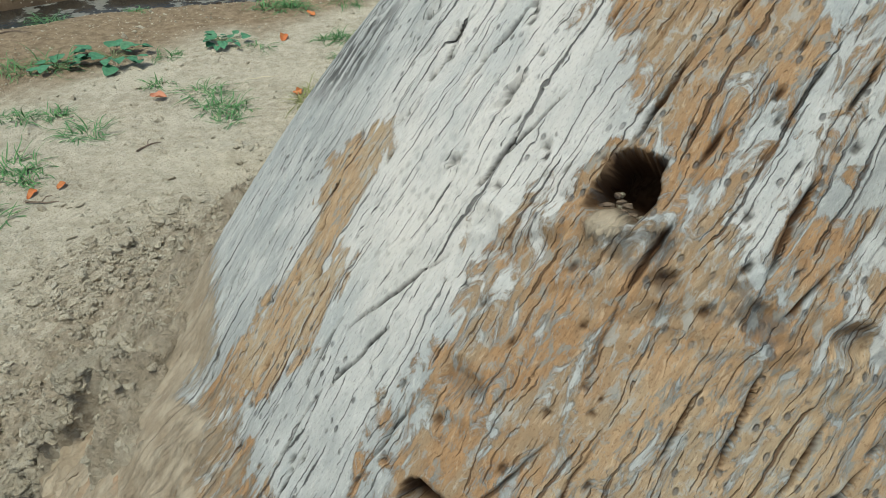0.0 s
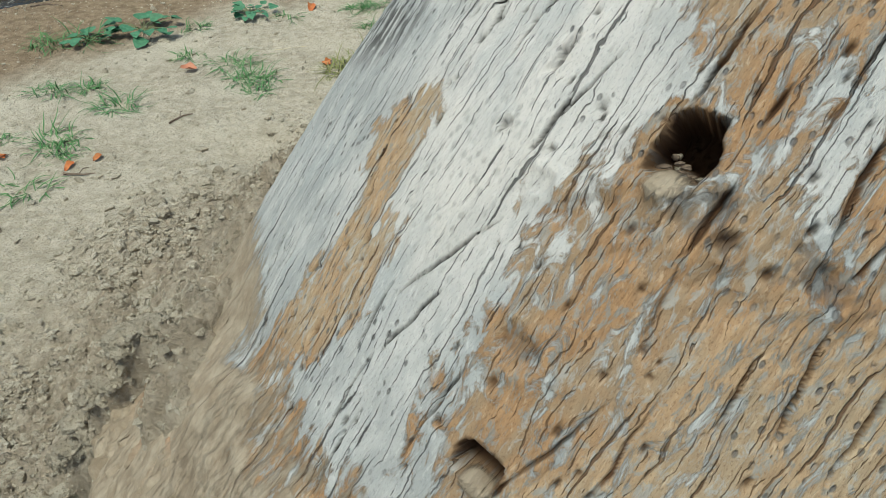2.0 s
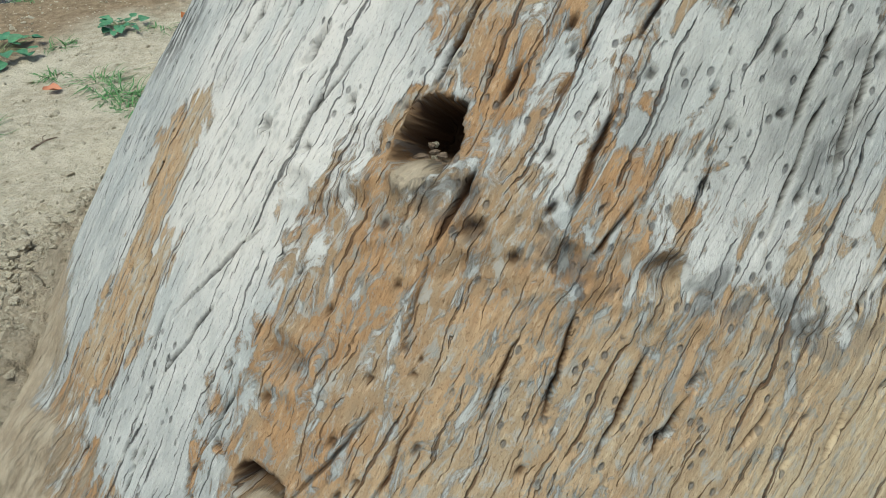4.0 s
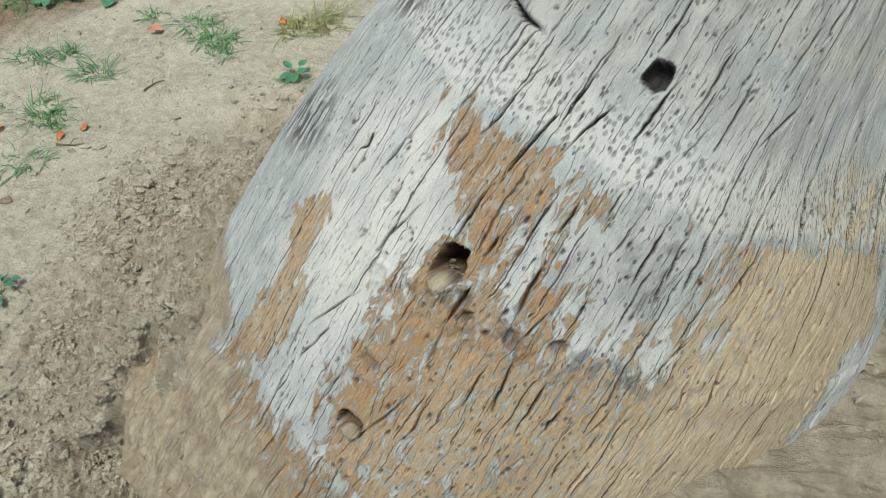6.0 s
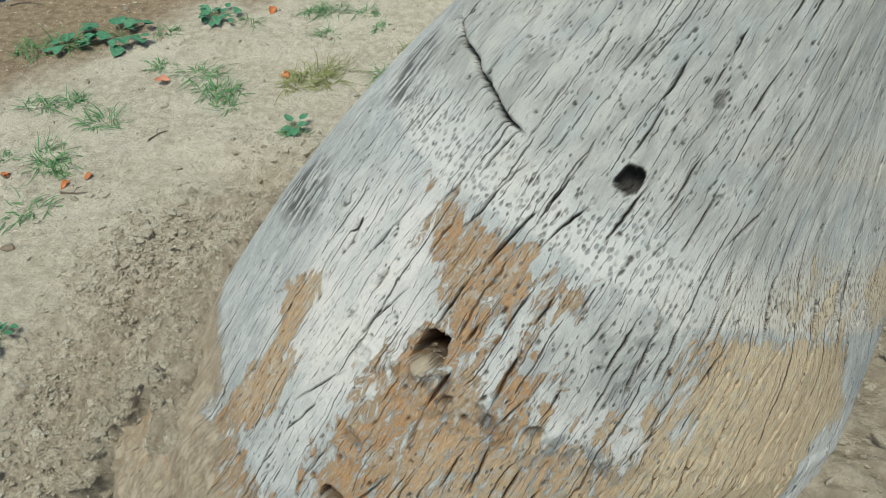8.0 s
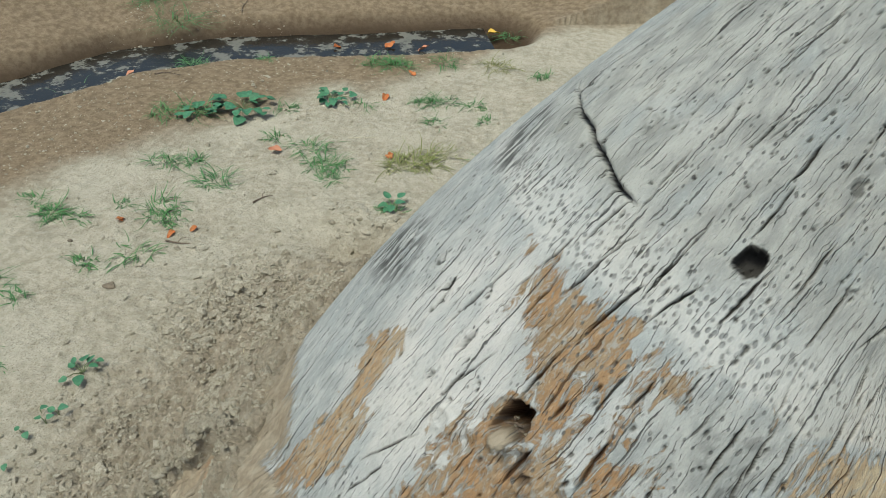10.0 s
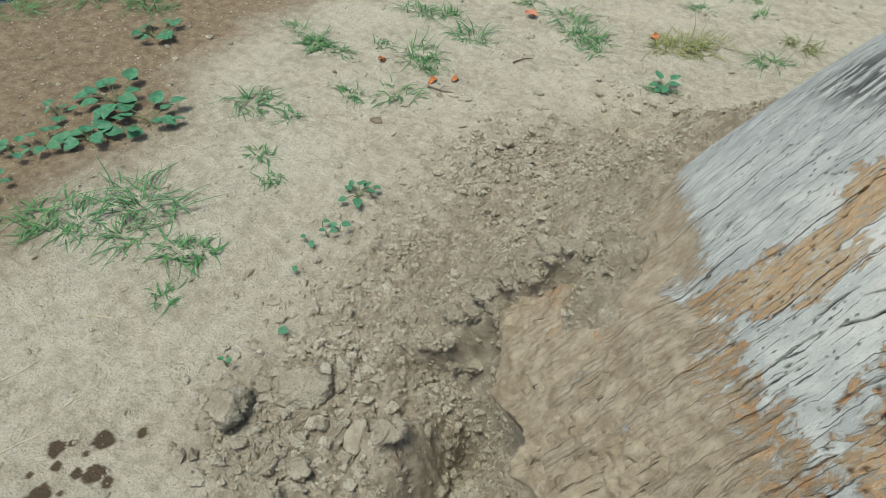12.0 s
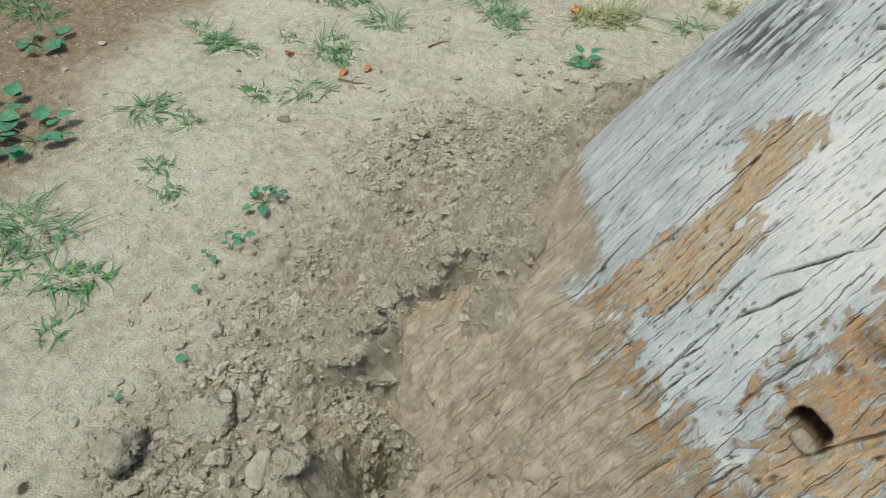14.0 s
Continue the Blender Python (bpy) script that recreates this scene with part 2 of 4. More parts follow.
def water_material():
    m = Nodes("ditch_water", 0.06)
    m.bsdf.inputs["Specular IOR Level"].default_value = 0.3
    p = m.place()
    scum = m.ramp(m.noise(p, 9, 8, 0.72), 0.50, 0.60, 0, 0.85)
    c = m.mix(scum, (0.018, 0.016, 0.013), (0.20, 0.19, 0.16))
    m.link(m.ramp(m.noise(p, 9, 4), 0.4, 0.7, 0.08, 0.4), m.bsdf.inputs["Roughness"])
    m.bump(m.noise(p, 45, 3), 0.25, 0.004)
    return m.colour(c)


def mud_material():
    m = Nodes("caked_mud", 0.95)
    m.bsdf.inputs["Specular IOR Level"].default_value = 0.1
    g = m.attr("grain").outputs["Vector"]
    streak = m.noise(m.scaled(g, (10, 70, 1)), 1.0, 6, 0.65, 0.3)
    lumpy = m.noise(m.scaled(g, (26, 26, 1)), 1.0, 7, 0.68)
    grit = m.noise(m.scaled(g, (220, 240, 1)), 1.0, 4, 0.7)
    c = m.mix(m.ramp(lumpy, 0.36, 0.66), (0.23, 0.178, 0.122), (0.375, 0.31, 0.228))
    slit = m.noise(m.scaled(g, (16, 120, 3)), 1.0, 5, 0.6, 0.2)
    c = m.mix(m.ramp(streak, 0.50, 0.66, 0, 0.5), c, (0.25, 0.195, 0.135))
    c = m.mix(m.ramp(slit, 0.62, 0.70, 0, 0.8), c, (0.10, 0.075, 0.05))
    c = m.mix(m.ramp(grit, 0.55, 0.75, 0, 0.45), c, (0.13, 0.10, 0.07))
    c = m.mix(m.math("MULTIPLY", m.attr("rust").outputs["Fac"], 0.85), c, (0.36, 0.185, 0.095))
    m.bump(m.math("SUBTRACT", m.math("ADD", m.math("ADD", streak, lumpy), m.math("MULTIPLY", grit, 0.4)), m.ramp(slit, 0.60, 0.70, 0, 0.7)), 1.0, 0.006)
    return m.colour(c)


WOOD = wood_material()
MUDCAKE = mud_material()
SOIL = soil_material()
CRUMB = soil_material("soil_crumb", 1.0)
GRASS = leaf_material("grass_blade", (0.06, 0.16, 0.055), (0.13, 0.26, 0.10))
STRAWGRASS = leaf_material("yellowing_grass", (0.16, 0.19, 0.06), (0.27, 0.25, 0.11))
WEED = leaf_material("weed_leaf", (0.045, 0.14, 0.075), (0.085, 0.215, 0.115))
STEM = plain_material("weed_stem", (0.12, 0.17, 0.07), (0.20, 0.20, 0.11))
DRYLEAF = leaf_material("dry_leaf_orange", (0.36, 0.10, 0.03), (0.46, 0.20, 0.075), 0.7)
PINKLEAF = leaf_material("dry_leaf_pink", (0.42, 0.18, 0.11), (0.50, 0.27, 0.18), 0.7)
YELLOWLEAF = leaf_material("yellow_leaf", (0.55, 0.36, 0.05), (0.62, 0.45, 0.10), 0.6)
STRAW = plain_material("straw", (0.55, 0.47, 0.30), (0.68, 0.60, 0.44))
TWIG = plain_material("twig_bark", (0.10, 0.07, 0.05), (0.21, 0.16, 0.12))
STONE = plain_material("flat_stone", (0.23, 0.19, 0.14), (0.33, 0.285, 0.215), 60)
DARKSTONE = plain_material("dark_stone", (0.14, 0.11, 0.08), (0.23, 0.18, 0.13), 60)
WATER = water_material()


# ---- mesh helpers ----
def mesh_object(name, verts, faces, material, parent=None, label=""):
    me = bpy.data.meshes.new(name)
    me.from_pydata([tuple(v) for v in verts], [], [tuple(f) for f in faces])
    me.materials.append(material)
    me.polygons.foreach_set("use_smooth", [True] * len(me.polygons))
    ob = new(name, me)
    if parent is not None:
        ob.parent = parent
    if label:
        ob["label"] = label
    return ob


def grid_object(name, pos, material, closed=False, attributes=None):
    """A mesh from a rows x columns array of places; closed: the last column meets the first."""
    rows, cols = pos.shape[:2]
    idx = np.arange(rows * cols).reshape(rows, cols)
    right = np.roll(idx, -1, 1) if closed else idx[:, 1:]
    left = idx if closed else idx[:, :-1]
    quads = np.stack([left[:-1], right[:-1], right[1:], left[1:]], -1).reshape(-1, 4)
    me = bpy.data.meshes.new(name)
    me.vertices.add(rows * cols)
    me.vertices.foreach_set("co", pos.reshape(-1).astype(np.float32))
    me.loops.add(quads.size)
    me.loops.foreach_set("vertex_index", quads.reshape(-1).astype(np.int32))
    me.polygons.add(len(quads))
    me.polygons.foreach_set("loop_start", np.arange(0, quads.size, 4, dtype=np.int32))
    me.polygons.foreach_set("use_smooth", np.ones(len(quads), dtype=bool))
    me.update(calc_edges=True)
    me.validate()
    for key, values in (attributes or {}).items():
        if values.ndim == 3:
            a = me.attributes.new(key, "FLOAT_VECTOR", "POINT")
            a.data.foreach_set("vector", values.reshape(-1).astype(np.float32))
        else:
            a = me.attributes.new(key, "FLOAT", "POINT")
            a.data.foreach_set("value", values.reshape(-1).astype(np.float32))
    me.materials.append(material)
    return new(name, me)


# ---- the leaning palm trunk ----
BASE = np.array((0.6551, 1.1149, 0.8))
LEAN_X, LEAN_Y, BEND = 0.6865, 0.6025, -0.0313
AXIS = np.array((math.sin(LEAN_X), math.sin(LEAN_Y), 1.0))
AXIS /= np.linalg.norm(AXIS)
SIDE = np.array((1.0, 0, 0)) - AXIS * AXIS[0]
SIDE /= np.linalg.norm(SIDE)
BACK = np.cross(AXIS, SIDE)
GIRTH = 0.45


def trunk_radius(s, th):
    """Radius of the swollen base, s metres along the axis, at the angle th."""
    foot = np.clip(-1.125 - 0.09 * (fbm(th * 6, s * 5, 4, 141) - 0.5) - s, 0, 0.12)
    s = np.where(s > 0.2, 0.2 + 0.12 * (1 - np.exp(-(s - 0.2) / 0.12)), np.maximum(s, -0.8))
    r = 0.3974 - 0.4538 * s - 0.2824 * s * s
    r = r - 3.2 * foot
    r = r + s * (-0.1642 * np.cos(th) - 0.0741 * np.sin(th))
    r = r + (-0.0179 - 0.0569 * s + 0.0258 * s * s) * np.cos(2 * th) + (0.0604 + 0.001 * s + 0.0673 * s * s) * np.sin(2 * th)
    r = r + (-0.0362 - 0.0042 * s) * np.cos(3 * th) + (-0.0229 - 0.068 * s) * np.sin(3 * th)
    return r + 0.0044 * np.cos(4 * th) - 0.0176 * np.sin(4 * th)


def trunk_place(s, th, out=0.0):
    r = trunk_radius(s, th) + out
    u = r * np.cos(th) + BEND * s * s
    v = r * np.sin(th)
    return BASE + s[..., None] * AXIS + u[..., None] * SIDE + v[..., None] * BACK


def inside(points, s, th, edge=0.02):
    """How far a place lies in the polygon of (s, th) corners, 0 to 1 over a soft edge; th counts by the girth."""
    a = np.array(points) * (1, GIRTH)
    x, y = s, th * GIRTH
    sign, near = np.zeros(s.shape, bool), np.full(s.shape, 9.0)
    for (x0, y0), (x1, y1) in zip(a, np.roll(a, -1, 0)):
        cross = ((y0 > y) != (y1 > y)) & (x < (x1 - x0) * (y - y0) / (y1 - y0 + 1e-12) + x0)
        sign ^= cross
        t = np.clip(((x - x0) * (x1 - x0) + (y - y0) * (y1 - y0)) / ((x1 - x0) ** 2 + (y1 - y0) ** 2), 0, 1)
        near = np.minimum(near, np.hypot(x - x0 - t * (x1 - x0), y - y0 - t * (y1 - y0)))
    return smooth(-edge, edge, np.where(sign, near, -near))


def spot(s, th, s0, th0, rs, rt, power=2.0):
    return np.exp(-(((s - s0) / rs) ** 2 + ((th - th0) * GIRTH / rt) ** 2) ** (power / 2))


# patches of colour on the trunk, in (s, th)
WARM = [(-0.269, -2.279), (-0.262, -2.152), (-0.256, -1.972), (-0.256, -1.791), (-0.24, -1.62), (-0.235, -1.522), (-0.187, -1.27), (-0.138, -0.935),
        (-0.314, -0.5), (-0.8, -0.5), (-0.86, -1.41), (-0.80, -1.78), (-0.74, -1.99), (-0.66, -2.04), (-0.555, -2.053), (-0.476, -2.075), (-0.413, -1.997), (-0.376, -2.06), (-0.335, -2.185)]
STRIP = [(-0.544, -2.469), (-0.478, -2.378), (-0.499, -2.321), (-0.543, -2.335), (-0.577, -2.312), (-0.598, -2.235), (-0.638, -2.22), (-0.664, -2.198),
         (-0.719, -2.244), (-0.765, -2.292), (-0.86, -2.40), (-0.739, -2.39), (-0.674, -2.389), (-0.597, -2.384)]
BLUE = [(-0.3, -1.801), (-0.252, -1.684), (-0.24, -1.513), (-0.302, -1.445), (-0.353, -1.541), (-0.389, -1.746)]
MUD = [(-0.947, -2.815), (-0.83, -2.482), (-0.8, -2.319), (-0.829, -2.207), (-0.821, -2.087), (-0.84, -2.0), (-0.86, -1.7), (-0.9, -1.2), (-0.95, -0.3),
       (-1.6, -0.3), (-1.6, -3.6), (-0.9, -3.6), (-0.82, -3.1), (-0.86, -2.9)]
CREASE = [(-2.30, -0.50), (-2.074, -0.481), (-1.983, -0.449), (-1.834, -0.453), (-1.75, -0.45), (-1.654, -0.434), (-1.554, -0.429), (-1.458, -0.425), (-1.338, -0.411), (-0.9, -0.33), (-0.5, -0.25)]
RING = [(-3.2, -0.20), (-2.6, -0.26), (-2.279, -0.269), (-1.972, -0.256), (-1.522, -0.235), (-1.27, -0.187), (-0.935, -0.138), (-0.4, -0.07)]
FLAP = [(-2.9, -0.05), (-2.578, -0.103), (-2.388, -0.128), (-2.263, -0.147), (-2.134, -0.161)]
# the wide splits along the grain, by zone: lower s, th, upper s, th, width
SPLITS_PALE = [(-0.162, -2.548, -0.11, -2.554, 5), (-0.258, -2.464, -0.194, -2.422, 3), (-0.586, -2.386, -0.53, -2.422, 4), (-0.734, -2.386, -0.67, -2.386, 5), (-0.446, -2.278, -0.306, -2.266, 5), (-0.058, -2.206, -0.018, -2.242, 3), (-0.334, -2.206, -0.234, -2.188, 4), (-0.222, -2.164, -0.166, -2.164, 4), (-0.038, -2.134, -0.002, -2.158, 4), (-0.742, -2.134, -0.694, -2.14, 6), (-0.622, -2.164, -0.546, -2.104, 3), (-0.154, -2.122, -0.082, -2.146, 3), (-0.49, -2.128, -0.45, -2.134, 5), (-0.362, -2.116, -0.278, -2.14, 3), (-0.662, -2.134, -0.614, -2.11, 5), (-0.458, -2.134, -0.406, -2.11, 5)]
SPLITS_BESIDE_HOLE = [(-0.278, -2.098, -0.19, -2.08, 5), (-0.338, -2.05, -0.286, -2.056, 3), (-0.022, -2.044, 0.002, -2.05, 4), (-0.19, -2.038, -0.13, -2.05, 3), (-0.002, -2.032, 0.03, -2.026, 5), (-0.71, -2.002, -0.638, -2.008, 5), (-0.402, -1.984, -0.334, -1.996, 5), (-0.306, -1.99, -0.226, -1.978, 5), (-0.218, -1.96, -0.134, -1.972, 4), (-0.03, -1.918, 0.034, -1.936, 5), (-0.402, -1.9, -0.374, -1.906, 5), (-0.243, -1.911, -0.173, -1.885, 4), (-0.094, -1.888, -0.046, -1.9, 3), (-0.482, -1.882, -0.438, -1.888, 5), (-0.534, -1.858, -0.502, -1.876, 5), (-0.698, -1.876, -0.598, -1.84, 6), (-0.366, -1.852, -0.31, -1.858, 3)]
SPLITS_MIDDLE = [(0.006, -1.834, 0.082, -1.858, 3), (-0.318, -1.804, -0.294, -1.81, 4), (-0.194, -1.804, -0.126, -1.804, 5), (-0.034, -1.78, -0.006, -1.78, 4), (-0.422, -1.768, -0.374, -1.786, 5), (-0.282, -1.744, -0.258, -1.75, 4), (-0.554, -1.732, -0.514, -1.744, 3), (-0.146, -1.726, -0.07, -1.738, 4), (-0.434, -1.72, -0.41, -1.714, 4), (0.014, -1.702, 0.11, -1.708, 5), (-0.538, -1.672, -0.486, -1.702, 3), (-0.382, -1.684, -0.354, -1.684, 4), (-0.178, -1.69, -0.142, -1.672, 5), (-0.15, -1.636, -0.078, -1.654, 3), (-0.322, -1.6, -0.266, -1.618, 4), (-0.542, -1.594, -0.49, -1.612, 4)]
SPLITS_BLUE = [(-0.242, -1.57, -0.186, -1.612, 3), (-0.062, -1.582, 0.006, -1.576, 5), (-0.386, -1.564, -0.314, -1.582, 4), (-0.298, -1.54, -0.246, -1.564, 6), (0.002, -1.552, 0.094, -1.546, 4), (-0.53, -1.54, -0.494, -1.54, 5), (-0.338, -1.522, -0.294, -1.552, 4), (-0.118, -1.54, -0.078, -1.51, 4), (-0.302, -1.486, -0.238, -1.516, 5), (-0.174, -1.468, -0.13, -1.504, 5), (-0.502, -1.45, -0.474, -1.444, 4), (-0.406, -1.414, -0.354, -1.402, 4), (-0.294, -1.372, -0.21, -1.366, 5)]
SPLITS_TAN = [(-0.506, -1.318, -0.454, -1.348, 4), (-0.346, -1.306, -0.278, -1.312, 4), (-0.45, -1.288, -0.378, -1.324, 4), (-0.19, -1.27, -0.15, -1.336, 3), (-0.278, -1.276, -0.234, -1.294, 4), (-0.078, -1.27, -0.022, -1.282, 3), (-0.406, -1.228, -0.358, -1.264, 4), (-0.25, -1.204, -0.182, -1.192, 5), (-0.382, -1.168, -0.302, -1.222, 4), (-0.166, -1.09, -0.078, -1.24, 3), (-0.146, -1.012, -0.082, -1.126, 3), (-0.238, -1.036, -0.17, -1.078, 4), (-0.37, -1.03, -0.254, -1.024, 4), (-0.37, -0.856, -0.258, -0.922, 4)]
SPLITS = SPLITS_PALE + SPLITS_BESIDE_HOLE + SPLITS_MIDDLE + SPLITS_BLUE + SPLITS_TAN


def drift(s, th):
    """How far the grain has turned aside, in th, from where it runs at s = -0.4."""
    bulge = smooth(-1.62, -1.25, th) * (np.tanh((s + 0.14) / 0.07) + 1) * 0.115
    return -0.20 * (s + 0.4) - bulge


def build_trunk():
    rng = np.random.default_rng(5)
    s_axis = np.concatenate([np.linspace(-1.75, -1.2, 14)[:-1], np.arange(-1.2, 0.3, 0.0034), np.linspace(0.3, 2.6, 60)])
    t_axis = np.concatenate([np.arange(-3.3, -0.62, 0.0017), np.linspace(-0.62, -0.2, 90)[:-1], np.linspace(-0.2, 2 * math.pi - 3.3, 90)[:-1]])
    s, th = np.meshgrid(s_axis, t_axis, indexing="ij")
    q = th * GIRTH
    lane = (th - drift(s, th)) * GIRTH
    # the colour edges wander
    ws = s + 0.02 * (fbm(s * 22, q * 22, 4, 11) - 0.5)
    wt = th + 0.05 * (fbm(s * 14, q * 40, 4, 17) - 0.5)
    warm, strip, blue, mud = (inside(x, ws, wt, e) for x, e in ((WARM, 0.045), (STRIP, 0.026), (BLUE, 0.03), (MUD, 0.035)))
    ring = np.interp(wt, [a for a, _ in RING], [b for _, b in RING])
    above = ws - ring
    patch = fbm(s * 16, q * 34, 5, 23)
    warm = warm * (1 - 0.85 * blue * smooth(0.35, 0.5, patch))
    hearth = inside([(-0.44, -2.1), (-0.43, -1.9), (-0.47, -1.7), (-0.50, -1.4), (-0.8, -1.2), (-0.9, -2.1)], ws, wt, 0.04)
    warm = warm * (0.58 + 0.06 * hearth + 0.10 * smooth(-1.65, -1.95, th) * (1 - hearth) + 0.32 * smooth(-1.55, -1.25, th))
    orange = np.clip(np.maximum(warm, 0.95 * strip * smooth(0.15, 0.36, patch)), 0, 1)
    bare = inside([(-0.425, -1.92), (-0.28, -1.86), (-0.245, -1.35), (-0.36, -1.25), (-0.42, -1.4)], ws, wt, 0.03) * smooth(0.40, 0.56, fbm(s * 10, q * 60, 5, 29))
    orange = orange * (1 - 0.42 * bare)
    right = smooth(-1.45, -1.05, th)
    orange = np.maximum(orange, 0.85 * right * smooth(0.20, 0.04, above) * smooth(-0.02, 0.02, above) * smooth(0.35, 0.6, patch))
    tan = np.clip(smooth(-1.75, -1.2, th) * 0.9 + 0.35 * smooth(0.45, 0.65, fbm(s * 6, q * 9, 3, 31)), 0, 1)
    flecks = smooth(-0.9, -1.5, th) * 0.65 + 0.2
    pale = inside([(-0.72, -2.36), (-0.58, -2.40), (-0.30, -2.42), (-0.27, -2.15), (-0.42, -1.98), (-0.60, -2.02), (-0.80, -2.0), (-0.80, -2.2)], ws, wt + 0.12 * (patch - 0.5), 0.07)
    pale = pale * (1 - 0.85 * smooth(-0.54, -0.68, ws))
    old = smooth(0.05, 0.13, above) * smooth(-2.9, -2.5, th)
    old = np.maximum(old, 0.6 * blue)
    pale = np.maximum(pale, 0.45 * bare) * (1 - blue)
    pale = np.maximum(pale, 0.5 * smooth(0.0, 0.01, above) * smooth(0.08, 0.03, above))
    pale = np.maximum(pale, smooth(-0.86, -0.74, wt) * smooth(-0.2, -0.3, s))
    warm = warm * (1 - smooth(-0.86, -0.76, wt) * smooth(-0.22, -0.30, s))
    orange = orange * (1 - smooth(-0.86, -0.76, wt) * smooth(-0.22, -0.30, s))
    dots = smooth(0.0, 0.012, above) * smooth(0.13, 0.06, above + 0.03 * (patch - 0.5)) * smooth(-2.75, -2.45, th)
    dots = np.maximum(dots, 0.55 * smooth(0.19, 0.21, above) * smooth(0.27, 0.22, above) * smooth(0.3, 0.55, patch))
    dots = np.maximum(dots, 0.5 * inside([(-0.50, -2.32), (-0.42, -2.2), (-0.5, -2.08), (-0.6, -2.1), (-0.6, -2.25)], ws, wt, 0.03))
    stain = 0.95 * inside([(-0.53, -2.93), (-0.45, -2.90), (-0.38, -2.76), (-0.40, -2.64), (-0.46, -2.57), (-0.50, -2.66)], ws, wt, 0.03)
    stain = np.maximum(stain, 0.9 * inside([(-0.25, -2.68), (-0.17, -2.78), (-0.12, -2.76), (-0.16, -2.60), (-0.235, -2.54)], ws, wt, 0.02))
    stain = stain * smooth(0.40, 0.54, fbm(s * 30, lane * 160, 5, 43))
    crease_s = np.interp(th, [a for a, _ in CREASE], [b for _, b in CREASE])
    near_crease = np.exp(-((s - crease_s - 0.012 * (patch - 0.5)) / 0.020) ** 2) * smooth(-2.04, -1.9, th)
    stain = np.maximum(stain, 0.55 * smooth(0.2, 0.7, near_crease) * smooth(0.50, 0.58, fbm(s * 75, q * 95, 6, 41)) * smooth(-1.2, -1.5, th))
    stain = np.maximum(stain, 0.5 * inside([(-0.30, -1.66), (-0.262, -1.63), (-0.25, -1.56), (-0.33, -1.50), (-0.36, -1.58)], ws, wt, 0.02) * smooth(0.5, 0.6, fbm(s * 60, q * 110, 5, 45)))

    out = 0.010 * (fbm(s * 3, q * 5, 3, 51) - 0.5) + 0.0020 * (fbm(s * 16, q * 30, 4, 53) - 0.5) + 0.0020 * (fbm(s * 90, q * 150, 4, 57) - 0.5)
    crack_and_shade, split = np.zeros(s.shape), np.zeros(s.shape)

    def groove(s0, t0, s1, t1, width, depth, wobble, seed, free=False):
        """A split from (s0, t0) up to (s1, t1); free: t0 is its lane, and it follows the grain."""
        i0, i1 = np.searchsorted(s_axis, (min(s0, s1), max(s0, s1)))
        if i1 - i0 < 4:
            return
        line = s_axis[i0:i1]
        f = (line - s_axis[i0]) / (s_axis[i1 - 1] - s_axis[i0])
        if free:
            c = t0 + drift(line, t0 + drift(line, np.full(line.shape, t0)))
        else:
            c = t0 + (t1 - t0) * f
        c = c + wobble * (fbm(line * 18, line * 0 + seed * 0.37, 3, seed) - 0.5) * np.sin(f * math.pi) ** 0.5
        c = c + 0.005 * (vnoise(line * 50, line * 0, seed + 1) - 0.5) + 0.003 * (vnoise(line * 140, line * 0, seed + 3) - 0.5)
        w = width * (np.sin(np.clip(f, 0.02, 0.98) * math.pi) ** 0.6) * (0.25 + 1.4 * vnoise(line * 45, line * 0 + 5, seed + 2))
        j0, j1 = np.searchsorted(t_axis, (c.min() - 0.06, c.max() + 0.06))
        if j1 - j0 < 3:
            return
        off = (t_axis[None, j0:j1] - c[:, None]) * GIRTH
        prof = np.exp(-(off / (w[:, None] * 0.55 + 0.0003)) ** 2)
        split[i0:i1, j0:j1] = np.maximum(split[i0:i1, j0:j1], depth * prof * np.clip(w / width, 0.2, 1.3)[:, None])
        crack_and_shade[i0:i1, j0:j1] = np.maximum(crack_and_shade[i0:i1, j0:j1], smooth(0.25, 0.65, prof) * np.clip(w / width * 1.2, 0.3, 1)[:, None])
        # one lip stands a little proud of the other
        lip = np.where(off > 0, np.exp(-off / 0.007), 0) * np.sin(f * math.pi)[:, None]
        out[i0:i1, j0:j1] += 0.35 * depth * (0.5 if seed % 2 else 0.25) * lip

    for k, (s0, t0, s1, t1, w) in enumerate(SPLITS):
        groove(s0 - 0.012, t0 - (t1 - t0) * 0.1, s1 + 0.012, t1 + (t1 - t0) * 0.1, w * 0.00042, 0.009, 0.010, 100 + k)

    def taken(s0, s1, th0):
        return any(min(s1, b) - max(s0, a) > 0.01 and abs(th0 - (c + d) / 2) < 0.03 for a, c, b, d, _ in SPLITS)

    # the rest of the splits stand in lanes along the grain, broken into pieces
    lane_at, seed = -3.35, 300
    while lane_at < -0.5:
        lane_at += rng.uniform(0.042, 0.085) * (0.75 if lane_at > -1.5 else 1.0)
        at = -0.95 + rng.uniform(0, 0.15)
        while at < 0.24:
            length = rng.choice([0.05, 0.10, 0.17, 0.26], p=[0.3, 0.35, 0.25, 0.1]) * rng.uniform(0.7, 1.3)
            here = lane_at + rng.normal(0, 0.006)
            here_th = float(here + drift(np.array(at + length / 2), np.array(here)))
            plain = here_th < -2.1 and at < -0.3
            big = rng.random() < (0.12 if plain else 0.45)
            seed += 5
            if big and not taken(at, at + length, here_th):
                groove(at, here, at + length, here, 0.0017, 0.006, 0.006, seed, True)
            at += length + rng.choice([0.01, 0.04, 0.10]) * rng.uniform(0.6, 1.4) * (1.8 if plain else 1.0)

    out -= split
